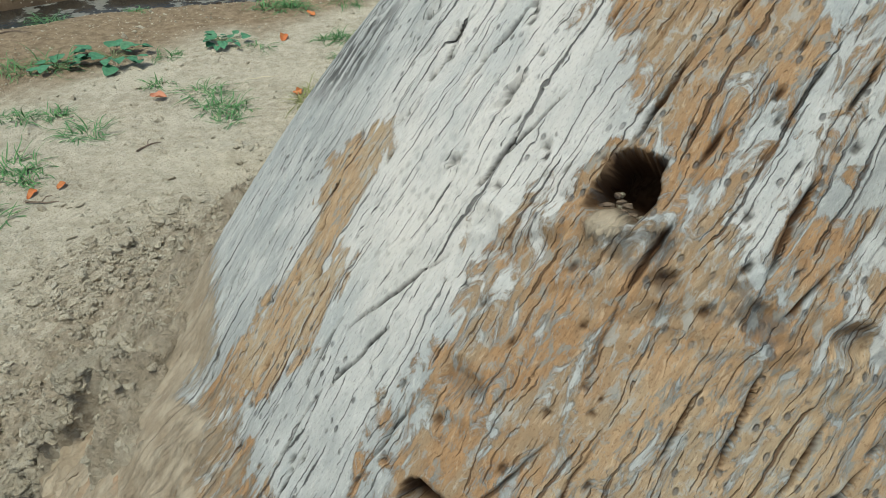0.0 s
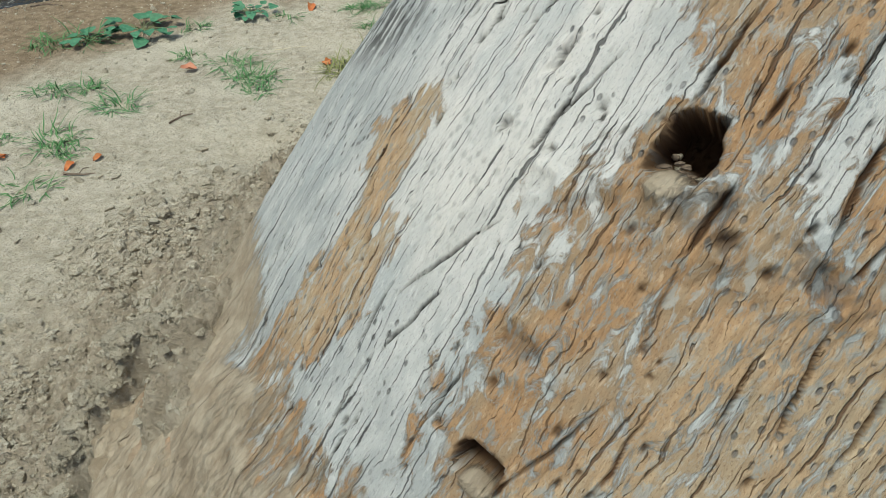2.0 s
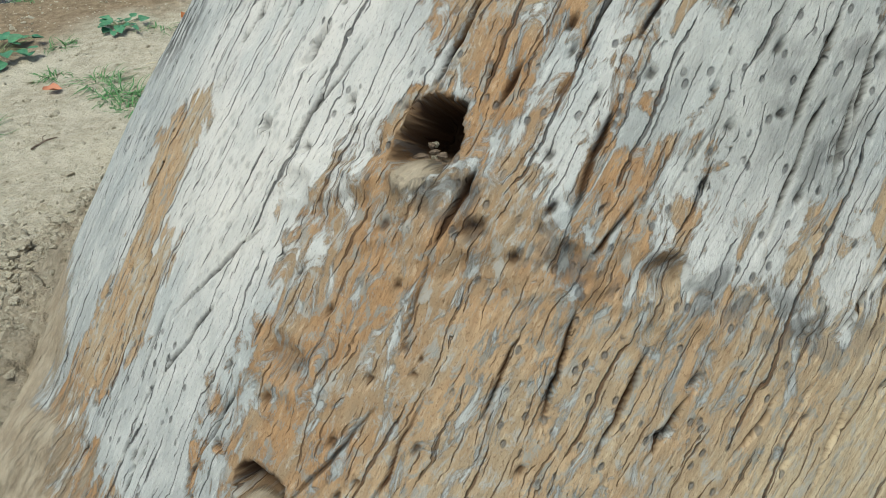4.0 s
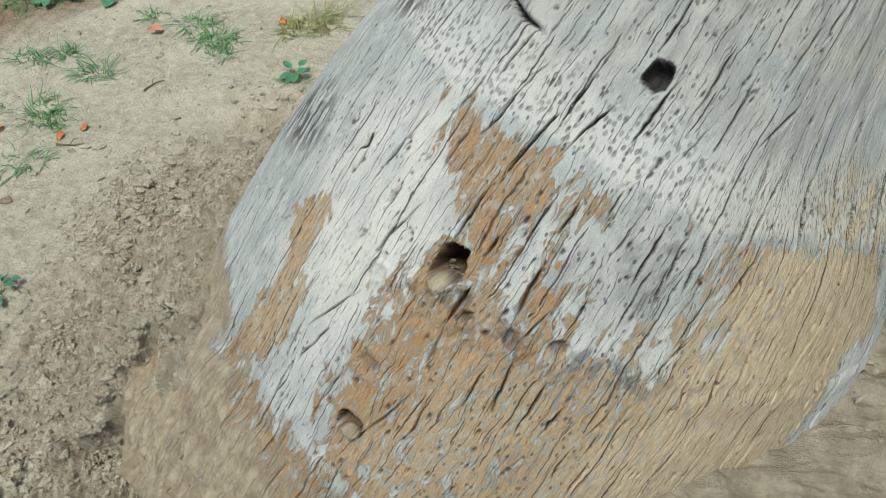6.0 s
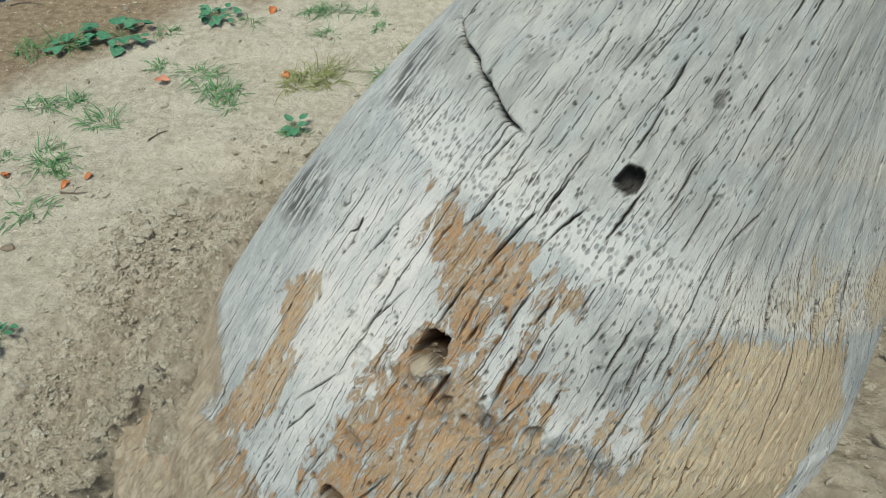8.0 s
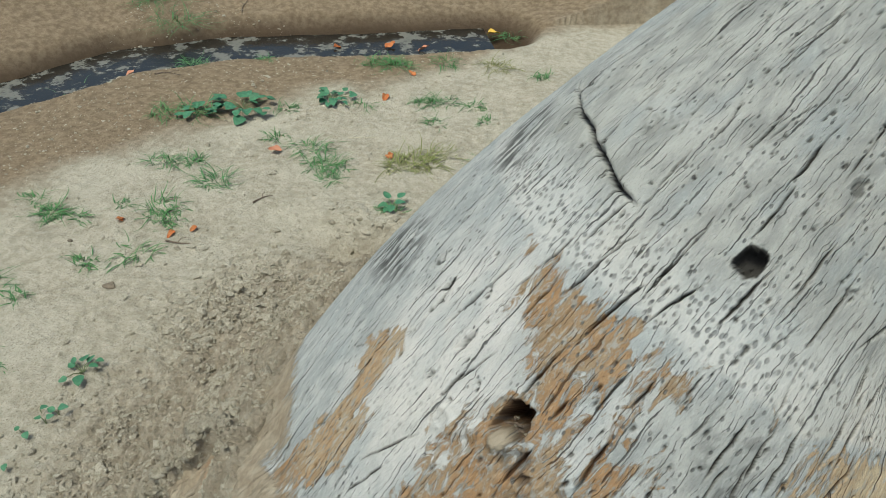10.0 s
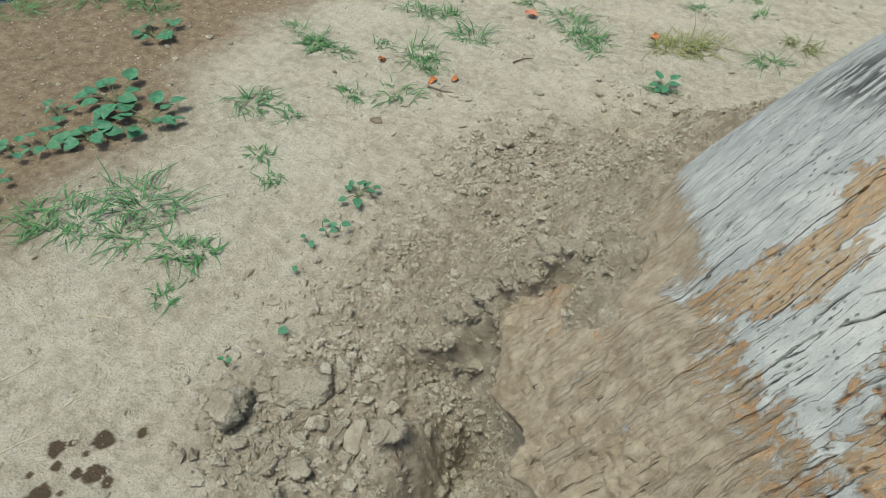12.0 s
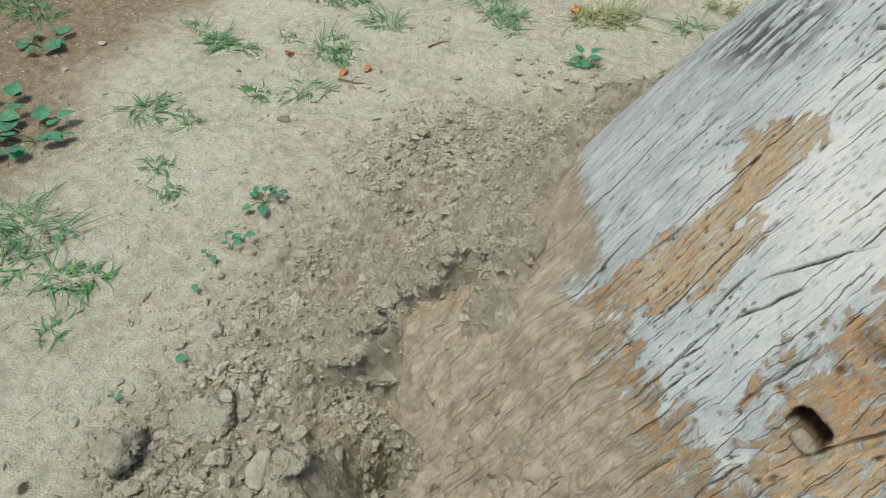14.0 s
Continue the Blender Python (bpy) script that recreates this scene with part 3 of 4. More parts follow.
    # small worm pits, drawn out along the grain
    for k in range(520):
        s0, t0 = rng.uniform(-0.85, 0.2), rng.uniform(-3.2, -0.6)
        rs, rt = rng.uniform(0.0022, 0.0052), rng.uniform(0.0013, 0.0030)
        i0, i1 = np.searchsorted(s_axis, (s0 - 0.02, s0 + 0.02))
        j0, j1 = np.searchsorted(t_axis, (t0 - 0.03, t0 + 0.03))
        if i1 - i0 < 3 or j1 - j0 < 3:
            continue
        a = spot(s[i0:i1, j0:j1], th[i0:i1, j0:j1], s0, t0, rs, rt, 3)
        out[i0:i1, j0:j1] -= 0.005 * a
        crack_and_shade[i0:i1, j0:j1] = np.maximum(crack_and_shade[i0:i1, j0:j1], 0.8 * smooth(0.35, 0.8, a))
    # slots, knots and the cross mark
    for s0, t0, rs, rt, d, c in [(-0.392, -2.476, 0.018, 0.005, 0.006, 0.9), (-0.394, -2.374, 0.014, 0.006, 0.006, 0.9), (-0.414, -2.722, 0.012, 0.006, 0.005, 0.9), (-0.134, -2.536, 0.034, 0.003, 0.006, 1.0),
                                 (-0.419, -2.193, 0.015, 0.005, 0.008, 0.8), (-0.497, -2.09, 0.010, 0.009, 0.002, 0.2), (-0.479, -2.198, 0.006, 0.006, 0.004, 0.5),
                                 (-0.463, -1.851, 0.008, 0.008, 0.010, 0.8), (-0.455, -1.735, 0.012, 0.012, 0.004, 0.4), (-0.431, -1.648, 0.011, 0.010, 0.008, 0.6),
                                 (-0.597, -1.967, 0.012, 0.016, 0.007, 0.5), (-0.72, -2.571, 0.022, 0.006, 0.009, 0.8), (-0.086, -1.634, 0.004, 0.012, 0.004, 0.7),
                                 (0.001, -1.794, 0.010, 0.006, 0.007, 0.8), (-0.078, -2.272, 0.020, 0.010, 0.004, 0.4)]:
        i0, i1 = np.searchsorted(s_axis, (s0 - 0.07, s0 + 0.07))
        j0, j1 = np.searchsorted(t_axis, (t0 - 0.15, t0 + 0.15))
        cut = (slice(i0, i1), slice(j0, j1))
        ks, kt = s[cut] + 0.014 * (fbm(s[cut] * 70, q[cut] * 70, 4, 131) - 0.5), th[cut] + 0.035 * (fbm(s[cut] * 80, q[cut] * 80, 4, 137) - 0.5)
        a = spot(ks, kt, s0, t0, rs, rt, 4)
        rim = spot(ks, kt, s0, t0, rs * 1.5, rt * 1.5, 4) - a
        out[cut] += 0.004 * rim - d * a
        dark = np.zeros(s.shape)
        dark[cut] = a * (0.6 + 0.7 * fbm(s[cut] * 120, q[cut] * 120, 3, 139))
        a = dark
        crack_and_shade = np.maximum(crack_and_shade, 0.75 * c * smooth(0.60, 0.80, a))
    # the crease: swollen wrinkles below and above a fold
    fold = s - crease_s - 0.02 * (fbm(s * 16, q * 30, 4, 61) - 0.5)
    live = smooth(-2.15, -2.0, th) * smooth(-0.3, -0.6, th)
    out += live * 0.6 * (0.005 * np.exp(-((fold + 0.016) / 0.016) ** 2) - 0.004 * np.exp(-(fold / 0.003) ** 2) * vnoise(q * 40, q * 0, 63) + 0.003 * np.exp(-((fold - 0.016) / 0.012) ** 2) + 0.006 * np.exp(-(fold / 0.022) ** 2) * (fbm(s * 60, q * 90, 4, 65) - 0.5))
    rough = inside([(-0.47, -2.1), (-0.40, -2.02), (-0.43, -1.88), (-0.43, -1.6), (-0.47, -1.55), (-0.52, -1.9), (-0.53, -2.05)], ws, wt, 0.02)
    out += rough * 0.012 * (fbm(s * 55, q * 70, 4, 67) - 0.5)
    # a lifted plate with a gap across the grain, its shadow painted dark in the gap
    flap_s = np.interp(th, [a for a, _ in FLAP], [b for _, b in FLAP]) + 0.005 * (vnoise(q * 30, q * 0, 71) - 0.5)
    reach = smooth(-2.75, -2.6, th) * smooth(-2.115, -2.19, th)
    lift = s - flap_s
    out += reach * 0.009 * smooth(-0.001, 0.004, lift) * smooth(0.16, 0.02, lift)
    gap_line = reach * np.exp(-((lift + 0.002) / (0.0045 * (0.5 + vnoise(q * 60, q * 0, 73)))) ** 2)
    out -= 0.014 * gap_line
    crack_and_shade = np.maximum(crack_and_shade, smooth(0.4, 0.8, gap_line))

    # holes eaten into the wood
    def hole(s0, t0, rs, rt, depth, seed, sill=0.0):
        ang = np.arctan2((th - t0) * GIRTH / rt, (s - s0) / rs)
        rad = (np.abs((th - t0) * GIRTH / rt) ** 2.8 + np.abs((s - s0) / rs) ** 2.8) ** (1 / 2.8) * (1 + 0.20 * (fbm(np.cos(ang) * 2.6 + 5, np.sin(ang) * 2.6 + 5, 3, seed) - 0.5) * 2)
        deep = smooth(1.03, 0.90, rad)
        floor = depth * (1 - sill * smooth(0.15, -0.9, (s - s0) / rs)) * (0.85 + 0.3 * fbm(s * 90, q * 90, 3, seed + 4))
        return deep * floor, deep, rad
    for s0, t0, rs, rt, depth, seed, sill in [(-0.432, -1.958, 0.027, 0.0165, 0.075, 81, 0.75), (-0.128, -1.850, 0.016, 0.014, 0.030, 85, 0.0), (-0.680, -1.912, 0.0135, 0.0155, 0.035, 89, 0.6)]:
        cut, deep, rad = hole(s0, t0, rs, rt, depth, seed, sill)
        out = out - cut
        if sill:
            lip = spot(s, th, s0 + rs * 0.1, t0 - rt / GIRTH * 0.6, rs * 1.5, rt * 1.2)
            orange = np.maximum(orange, np.maximum(smooth(0.2, 0.8, lip), deep))
            mud = np.maximum(mud, 0.9 * spot(s, th, s0 - rs * 0.85, t0 + 0.01, rs * 0.55, rt * 0.85, 4))
        # shade painted into the hole and round its rim, weaker on the lit sill
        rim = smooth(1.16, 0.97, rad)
        crack_and_shade = np.maximum(crack_and_shade, rim * (1 - 0.85 * sill * smooth(-0.1, -0.7, (s - s0) / rs)))

    # earth caked on the foot of the trunk
    cake = np.clip(mud, 0, 1)
    out = out * (1 - 0.55 * cake) + cake * (0.010 + 0.018 * (fbm(s * 12, q * 12, 5, 91) - 0.42) + 0.004 * (fbm(s * 90, q * 90, 3, 95) - 0.5))
    dusty = np.clip(cake * (0.72 + 0.6 * smooth(0.62, 0.45, fbm(s * 7, q * 16, 4, 97))), 0, 1)
    mud = np.maximum(dusty, 0.5 * smooth(-0.66, -0.84, ws))
    orange = np.maximum(orange, 0.62 * smooth(-0.72, -0.80, ws) * smooth(-2.5, -2.3, wt))
    mud = np.maximum(mud, 0.9 * smooth(-0.69, -0.80, ws) * smooth(-2.3, -2.6, wt))
    specks = np.clip(smooth(0.42, 0.58, fbm(s * 7, q * 7, 3, 99)), 0, 1) * (1 - mud)
    crack_and_shade = crack_and_shade * (1 - 0.75 * cake)

    out[-1] = 0.002 - trunk_radius(s[-1], th[-1])
    pos = trunk_place(s, th, out)
    grain = np.stack([s, lane, np.zeros_like(s)], -1)
    tree = tagged(new("palm_tree"), "grey weathered leaning palm trunk with orange stains, cracked base in soil", "palm tree")
    trunk = grid_object("trunk", pos, WOOD, True, dict(grain=grain, orange=orange, tan=tan, flecks=flecks, dots=dots, old=old, pale=pale, stain=stain, crack_and_shade=np.clip(crack_and_shade, 0, 1), mud=mud, specks=specks))
    trunk.parent = tree
    cs, ct = np.arange(-1.19, -0.72, 0.004), np.arange(-3.35, -1.1, 0.0075)
    s, th = np.meshgrid(cs, ct, indexing="ij")
    q = th * GIRTH
    body = inside(MUD, s + 0.05 * (fbm(s * 9, q * 9, 5, 111) - 0.5), th + 0.12 * (fbm(s * 11, q * 11, 5, 113) - 0.5), 0.05)
    thick = np.clip(smooth(0.15, 0.95, body) * (0.35 + 0.65 * smooth(-0.82, -0.96, s)) + 0.25 * (fbm(s * 10, q * 16, 5, 117) - 0.5), 0, 1)
    thick = np.where(s < -0.99, np.maximum(thick, 0.6), thick)
    rise = -0.009 + 0.019 * thick + thick * (0.030 * (fbm(s * 12, q * 16, 5, 119) - 0.5) + 0.024 * (fbm(s * 18, q * 60, 5, 121) - 0.5) + 0.014 * (fbm(s * 90, q * 90, 3, 122) - 0.5))
    rust = inside([(-1.01, -2.76), (-0.92, -2.74), (-0.88, -2.56), (-0.93, -2.46), (-1.0, -2.50)], s + 0.04 * (fbm(s * 20, q * 30, 4, 123) - 0.5), th, 0.03) * smooth(0.36, 0.5, fbm(s * 25, q * 80, 4, 125))
    crust = grid_object("mud_crust", trunk_place(s, th, rise), MUDCAKE, False, dict(grain=np.stack([s, (th - drift(s, th)) * GIRTH, np.zeros_like(s)], -1), rust=rust))
    crust.parent = tree
    crust["label"] = "caked dry pale mud"
    return tree


palm = build_trunk()

# ---- ground ----
MOIST = [(3.0, -40.0), (-0.9, -6.0), (-1.3, -1.2), (-1.508, 0.198), (-1.555, 0.488), (-1.563, 0.898), (-1.72, 1.159), (-1.78, 1.523), (-1.737, 1.794), (-1.6, 2.058), (-1.384, 2.353), (-1.276, 2.665), (-0.979, 2.91), (-0.649, 3.331), (-0.316, 3.892), (0.6, 4.6), (3.0, 7.0), (14.0, 16.0), (60.0, 60.0)]
DITCH = [(-3.6, -4.5), (-3.5, -1.5), (-3.15, 0.8), (-2.75, 2.1), (-2.55, 2.45), (-2.38, 2.85), (-1.91, 3.26), (-1.43, 3.48), (-0.9, 3.76), (-0.59, 3.92)]


def along(points, x, y):
    """Signed distance from a polyline (left of it positive) and how far along it."""
    best, side, where = np.full(x.shape, 99.0), np.zeros(x.shape), np.zeros(x.shape)
    for k, ((x0, y0), (x1, y1)) in enumerate(zip(points[:-1], points[1:])):
        l2 = (x1 - x0) ** 2 + (y1 - y0) ** 2
        t = np.clip(((x - x0) * (x1 - x0) + (y - y0) * (y1 - y0)) / l2, 0, 1)
        d = np.hypot(x - x0 - t * (x1 - x0), y - y0 - t * (y1 - y0))
        sg = np.sign((x1 - x0) * (y - y0) - (y1 - y0) * (x - x0))
        side = np.where(d < best, sg, side)
        where = np.where(d < best, k + t, where)
        best = np.minimum(best, d)
    return best * side, where


def mound(x, y):
    d = np.hypot(x - 0.45, y - 0.85)
    h = 0.52 / (1 + np.exp((d - 0.86) / 0.1))
    return h * (1 - 0.86 * smooth(0.60, 0.50, y + 0.25 * (x + 0.35)) * smooth(-0.46, -0.33, x))


def looseness(x, y):
    """Where the soil is dug and crumbly."""
    d = np.hypot(x - 0.35, y - 0.8) + 0.25 * (fbm(x * 3, y * 3, 3, 5) - 0.5)
    return smooth(1.35, 1.05, d)


def ground_height(x, y):
    loose = looseness(x, y)
    h = mound(x, y) + 0.03 * (fbm(x * 1.3, y * 1.3, 3, 1) - 0.5)
    h = h + 0.008 * (fbm(x * 9, y * 9, 4, 3) - 0.5) + 0.009 * (fbm(x * 40, y * 40, 4, 7) - 0.5) * (0.4 + 1.2 * fbm(x * 4, y * 4, 2, 8))
    lumps = fbm(x * 22, y * 22, 5, 9)
    h = h + loose * (0.05 * (lumps - 0.5) + 0.05 * np.abs(fbm(x * 50, y * 50, 3, 13) - 0.5) + 0.03 * (fbm(x * 8, y * 8, 3, 15) - 0.5))
    crumbly = loose * smooth(0.44, 0.62, fbm(x * 6, y * 6, 3, 19))
    wx, wy = x + 0.02 * fbm(x * 30, y * 30, 3, 181), y + 0.02 * fbm(x * 30, y * 30, 3, 183)
    h = h + crumbly * (0.010 * cells(wx * 34, wy * 34, 191) + 0.007 * cells(wx * 80, wy * 80, 197))
    # a shallow scraped hollow with a crumbly rim behind the trunk
    h = h - 0.085 * np.exp(-(((x + 0.44) / 0.20) ** 2 + ((y - 1.70) / 0.085) ** 2))
    h = h + 0.03 * np.exp(-(((x + 0.48) / 0.26) ** 2 + ((y - 1.86) / 0.07) ** 2)) * (0.4 + 1.2 * lumps)
    # the overhanging lip above the pit at the foot of the trunk
    h = h + 0.035 * np.exp(-(((x + 0.38) / 0.13) ** 2 + ((y - 0.66) / 0.035) ** 2)) * (0.5 + lumps)
    h = h - 0.08 * np.exp(-(((x + 0.36) / 0.11) ** 2 + ((y - 0.585) / 0.035) ** 2))
    # an undercut ledge of earth beside the foot of the trunk
    edge = 0.625 + 0.25 * (x + 0.36) + 0.04 * (fbm(x * 16, y * 0 + 3, 3, 27) - 0.5)
    span = smooth(-0.56, -0.46, x) * smooth(-0.22, -0.27, x)
    h = h - span * 0.10 * smooth(edge, edge - 0.012, y) * smooth(edge - 0.24, edge - 0.10, y)
    h = h - 0.10 * np.exp(-(((x + 0.32) / 0.045) ** 2 + ((y - 0.40) / 0.16) ** 2))
    # ditch and its banks
    d, _ = along(DITCH, x, y)
    near = np.abs(d + 0.03 * (fbm(x * 6, y * 6, 3, 21) - 0.5))
    h = h - 0.15 * smooth(0.34, 0.12, near)
    h = h + 0.16 * smooth(0.2, 0.9, d) + 0.05 * smooth(0.3, 0.7, d) * (fbm(x * 5, y * 5, 4, 25) - 0.5)
    return h


def build_ground():
    def axis(*bits):
        return np.unique(np.concatenate([np.linspace(a, b, int(round((b - a) / c)) + 1) for a, b, c in bits]).round(5))
    far = np.array((-400, -150, -60, -30, -15, -8.0))
    xs = np.concatenate([far, axis((-5, -2.7, 0.05), (-2.7, -1.3, 0.014), (-1.3, -0.1, 0.004), (-0.1, 1.6, 0.03), (1.6, 5, 0.2)), -far[::-1]])
    ys = np.concatenate([far, axis((-5, -0.6, 0.2), (-0.6, -0.1, 0.02), (-0.1, 1.5, 0.004), (1.5, 2.6, 0.008), (2.6, 4.8, 0.016), (4.8, 7, 0.1)), -far[::-1]])
    x, y = np.meshgrid(xs, ys)
    near = smooth(9, 5, np.hypot(x, y))
    z = ground_height(x, y) * near + 0.11 * (1 - near)
    d, _ = along(MOIST, x, y)
    moist = smooth(-0.10, 0.16, d + 0.25 * (fbm(x * 3.5, y * 3.5, 4, 31) - 0.5))
    dd, _ = along(DITCH, x, y)
    wet = smooth(0.34, 0.2, np.abs(dd))
    for k, (wx, wy, r) in enumerate([(-0.925, 0.113, 26), (-0.879, 0.059, 27), (-0.979, 0.052, 18), (-0.926, -0.022, 24), (-0.909, 0.038, 17), (-0.859, 0.006, 11), (-0.874, -0.018, 10),
                                     (-0.849, 0.06, 16), (-0.878, 0.162, 14), (-0.95, 0.03, 13), (-0.976, -0.01, 9), (-0.838, 0.009, 13), (-0.90, 0.0, 9), (-0.965, 0.075, 9), (-0.93, 0.075, 8)]):
        rr = np.hypot(x - wx, y - wy) / (r / 1300) * (1 + 1.1 * (fbm(x * 38 + k, y * 38, 3, 41) - 0.5))
        wet = np.maximum(wet, 0.95 * smooth(1.08, 0.88, rr))
    return tagged(grid_object("ground", np.stack([x, y, z], -1), SOIL, False, dict(moist=moist, wet=wet, loose=looseness(x, y))),
                  "dry pale sandy soil, dug and crumbly round the trunk, moist brown by the ditch", "ground", kind="structure")


ground = build_ground()


def hz(x, y):
    return float(ground_height(np.array([float(x)]), np.array([float(y)]))[0])


def build_water():
    rows = []
    for k, (x, y) in enumerate(DITCH):
        x1, y1 = DITCH[min(k + 1, len(DITCH) - 1)]
        x0, y0 = DITCH[max(k - 1, 0)]
        n = Vector((-(y1 - y0), x1 - x0)).normalized()
        rows.append([(x + n.x * w, y + n.y * w, -0.085) for w in np.linspace(-0.33, 0.33, 7)])
    pos = np.array(rows)
    ext = pos[0] + (pos[0] - pos[1]) * 0.4
    return tagged(grid_object("water", np.concatenate([ext[None], pos]), WATER), "dark shallow ditch water with pale scum and leaves", "water", kind="structure")


build_water()

# ---- plants, leaves and clods: places in metres, then sizes in centimetres ----
GRASS_NEAR = [
    (-1.401, 0.608, 12), (-1.57, 0.424, 8), (-1.491, 0.484, 9), (-1.201, 0.546, 6), (-1.15, 0.572, 5), (-1.114, 0.425, 4), (-1.485, 1.12, 8),
    (-1.361, 1.138, 4), (-1.297, 0.935, 5), (-1.196, 0.884, 4), (-1.589, 1.541, 6), (-1.469, 1.535, 5), (-1.377, 1.659, 4), (-1.166, 1.432, 8),
    (-1.218, 1.639, 6), (-1.166, 1.91, 8), (-0.838, 2.174, 9), (-0.77, 2.097, 6), (-0.19, 2.388, 7), (-1.167, 1.632, 5), (-1.348, 0.511, 7),
]
GRASS_FAR = [
    (-1.7, 2.332, 10), (-1.575, 2.409, 9), (-1.206, 2.578, 6), (-0.563, 2.88, 8), (-0.524, 2.681, 6), (-0.92, 3.208, 9), (-0.682, 3.339, 8),
    (-0.308, 2.761, 5), (-1.584, 3.034, 5), (-0.16, 3.308, 6), (-0.941, 2.283, 8), (-1.122, 2.321, 5), (-0.793, 2.191, 7), (-1.428, 1.959, 7),
    (-1.336, 2.015, 6), (-1.233, 1.691, 8), (-1.577, 1.529, 6), (-1.71, 1.577, 5), (-0.452, 1.95, 5), (-1.284, 1.345, 5), (-2.345, 3.324, 16),
    (-1.903, 2.871, 9), (-0.495, 4.102, 9), (-0.352, 4.437, 9), (-0.9, 2.722, 6), (-0.395, 2.88, 5), (-2.554, 3.45, 14), (-2.079, 3.052, 12), (-2.352, 2.548, 13),
    (-2.546, 1.322, 14), (-2.435, 1.434, 12), (-2.273, 1.402, 10), (-2.62, 1.07, 12), (-1.044, 3.2, 8), (-0.933, 3.242, 7), (-0.613, 2.861, 8),
]
GRASS_YELLOW = [
    (-0.453, 2.326, 10), (-0.535, 2.26, 7), (-0.399, 2.421, 7), (-0.493, 2.3, 8), (-0.411, 3.363, 9), (-0.119, 2.594, 7),
]
WEEDS = [
    (-1.835, 0.885, 9, 4.6, 9), (-1.67, 0.877, 8, 4.4, 8), (-1.737, 0.715, 7, 4.4, 6), (-1.807, 0.625, 5, 2.8, 5), (-1.916, 0.741, 5, 2.6, 5),
    (-1.851, 0.556, 4, 2.6, 4), (-1.749, 0.414, 5, 3.0, 5), (-0.453, 1.971, 4, 3.4, 4), (-0.957, 0.958, 6, 2.6, 4.5), (-2.085, 1.245, 7, 4.0, 8),
    (-1.399, 2.505, 15, 5.0, 13), (-1.049, 2.731, 14, 3.6, 9), (-1.559, 2.385, 8, 4.0, 7), (-2.4, 2.643, 10, 3.0, 10),
]
SPROUTS = [
    (-0.915, 0.822, 2, 2.2, 2.0), (-0.925, 0.789, 2, 2.0, 2.0), (-0.952, 0.744, 2, 2.0, 2), (-0.921, 0.657, 1, 2.0, 1), (-0.818, 0.486, 1, 1.8, 1),
    (-0.849, 0.362, 2, 1.5, 1.5), (-0.964, 0.813, 1, 1.8, 1),
]
DRY_LEAVES = [
    (-1.321, 1.566, 3.2), (-1.11, 1.563, 4.0), (-1.051, 1.61, 3.6), (-0.604, 2.32, 3.8), (-0.826, 2.834, 6.0), (-0.8, 3.139, 4.5), (-1.318, 1.567, 3.2),
    (-1.39, 3.501, 6.0), (-0.604, 2.332, 3.6), (-1.118, 3.627, 7.5),
]
PINK_LEAVES = [
    (-1.063, 2.202, 5.5), (-1.344, 0.11, 5.0), (-1.35, 0.135, 4.0), (-0.915, 3.64, 6.5), (-2.249, 2.779, 6.0),
]
PALE_LEAVES = [
    (-1.65, 0.343, 2.8), (-0.608, 4.058, 8.0),
]
CLODS = [
    (-0.756, 0.283, 7.5, 6.5, 5.4, 20), (-0.617, 0.231, 4.5, 3.0, 3.0, 70), (-0.556, 0.256, 4.0, 3.2, 3.0, 10), (-0.495, 0.313, 3.0, 2.6, 2.4, 40),
    (-0.438, 0.368, 5.5, 4.5, 3.2, 100), (-0.58, 0.349, 2.6, 2.2, 2, 0), (-0.604, 0.439, 2.4, 2.2, 2, 40), (-0.727, 1.371, 3.5, 3.0, 2.4, 0),
    (-0.386, 0.598, 4.0, 3, 2.5, 30), (-0.563, 0.188, 3.6, 3.0, 2.6, 0), (-0.49, 0.402, 3.4, 2.6, 2.2, 70),
]
FLATS = [
    (-0.679, 0.393, 12.5, 9.5, 5.6, 25), (-0.502, 0.357, 7.0, 4.2, 2.0, 120), (-0.75, 0.568, 3.6, 2.4, 1.4, 10), (-0.663, 1.4, 4.8, 3.0, 1.2, 30),
]
STONES = [
    (-1.125, 1.272, 4.0, 2.6, 1.8, 10), (-1.406, 1.418, 1.6, 1.2, 1, 0),
]
STRAWS = [
    (-0.493, 1.052, 2.4, 110), (-1.052, -0.012, 16, 75), (-1.189, 0.114, 9, 60), (-1.211, 0.028, 5, 10), (-1.261, 0.211, 5, 150), (-1.185, 0.308, 6, 35),
    (-0.973, 0.272, 4, 70), (-0.647, 0.541, 2.5, 70), (-1.046, 0.133, 4, 80), (-1.241, 0.103, 5, 10), (-1.112, 1.587, 3, 40), (-0.781, 2.447, 12, 25),
    (-0.895, 1.583, 2, 100), (-0.235, 2.188, 3, 80),
]
TWIGS = [
    (-0.426, 0.362, 7, 150), (-1.06, 1.538, 9, 15), (-0.933, 1.866, 8, 75), (-2.084, 3.636, 16, 120), (-1.939, 2.706, 14, 30),
]


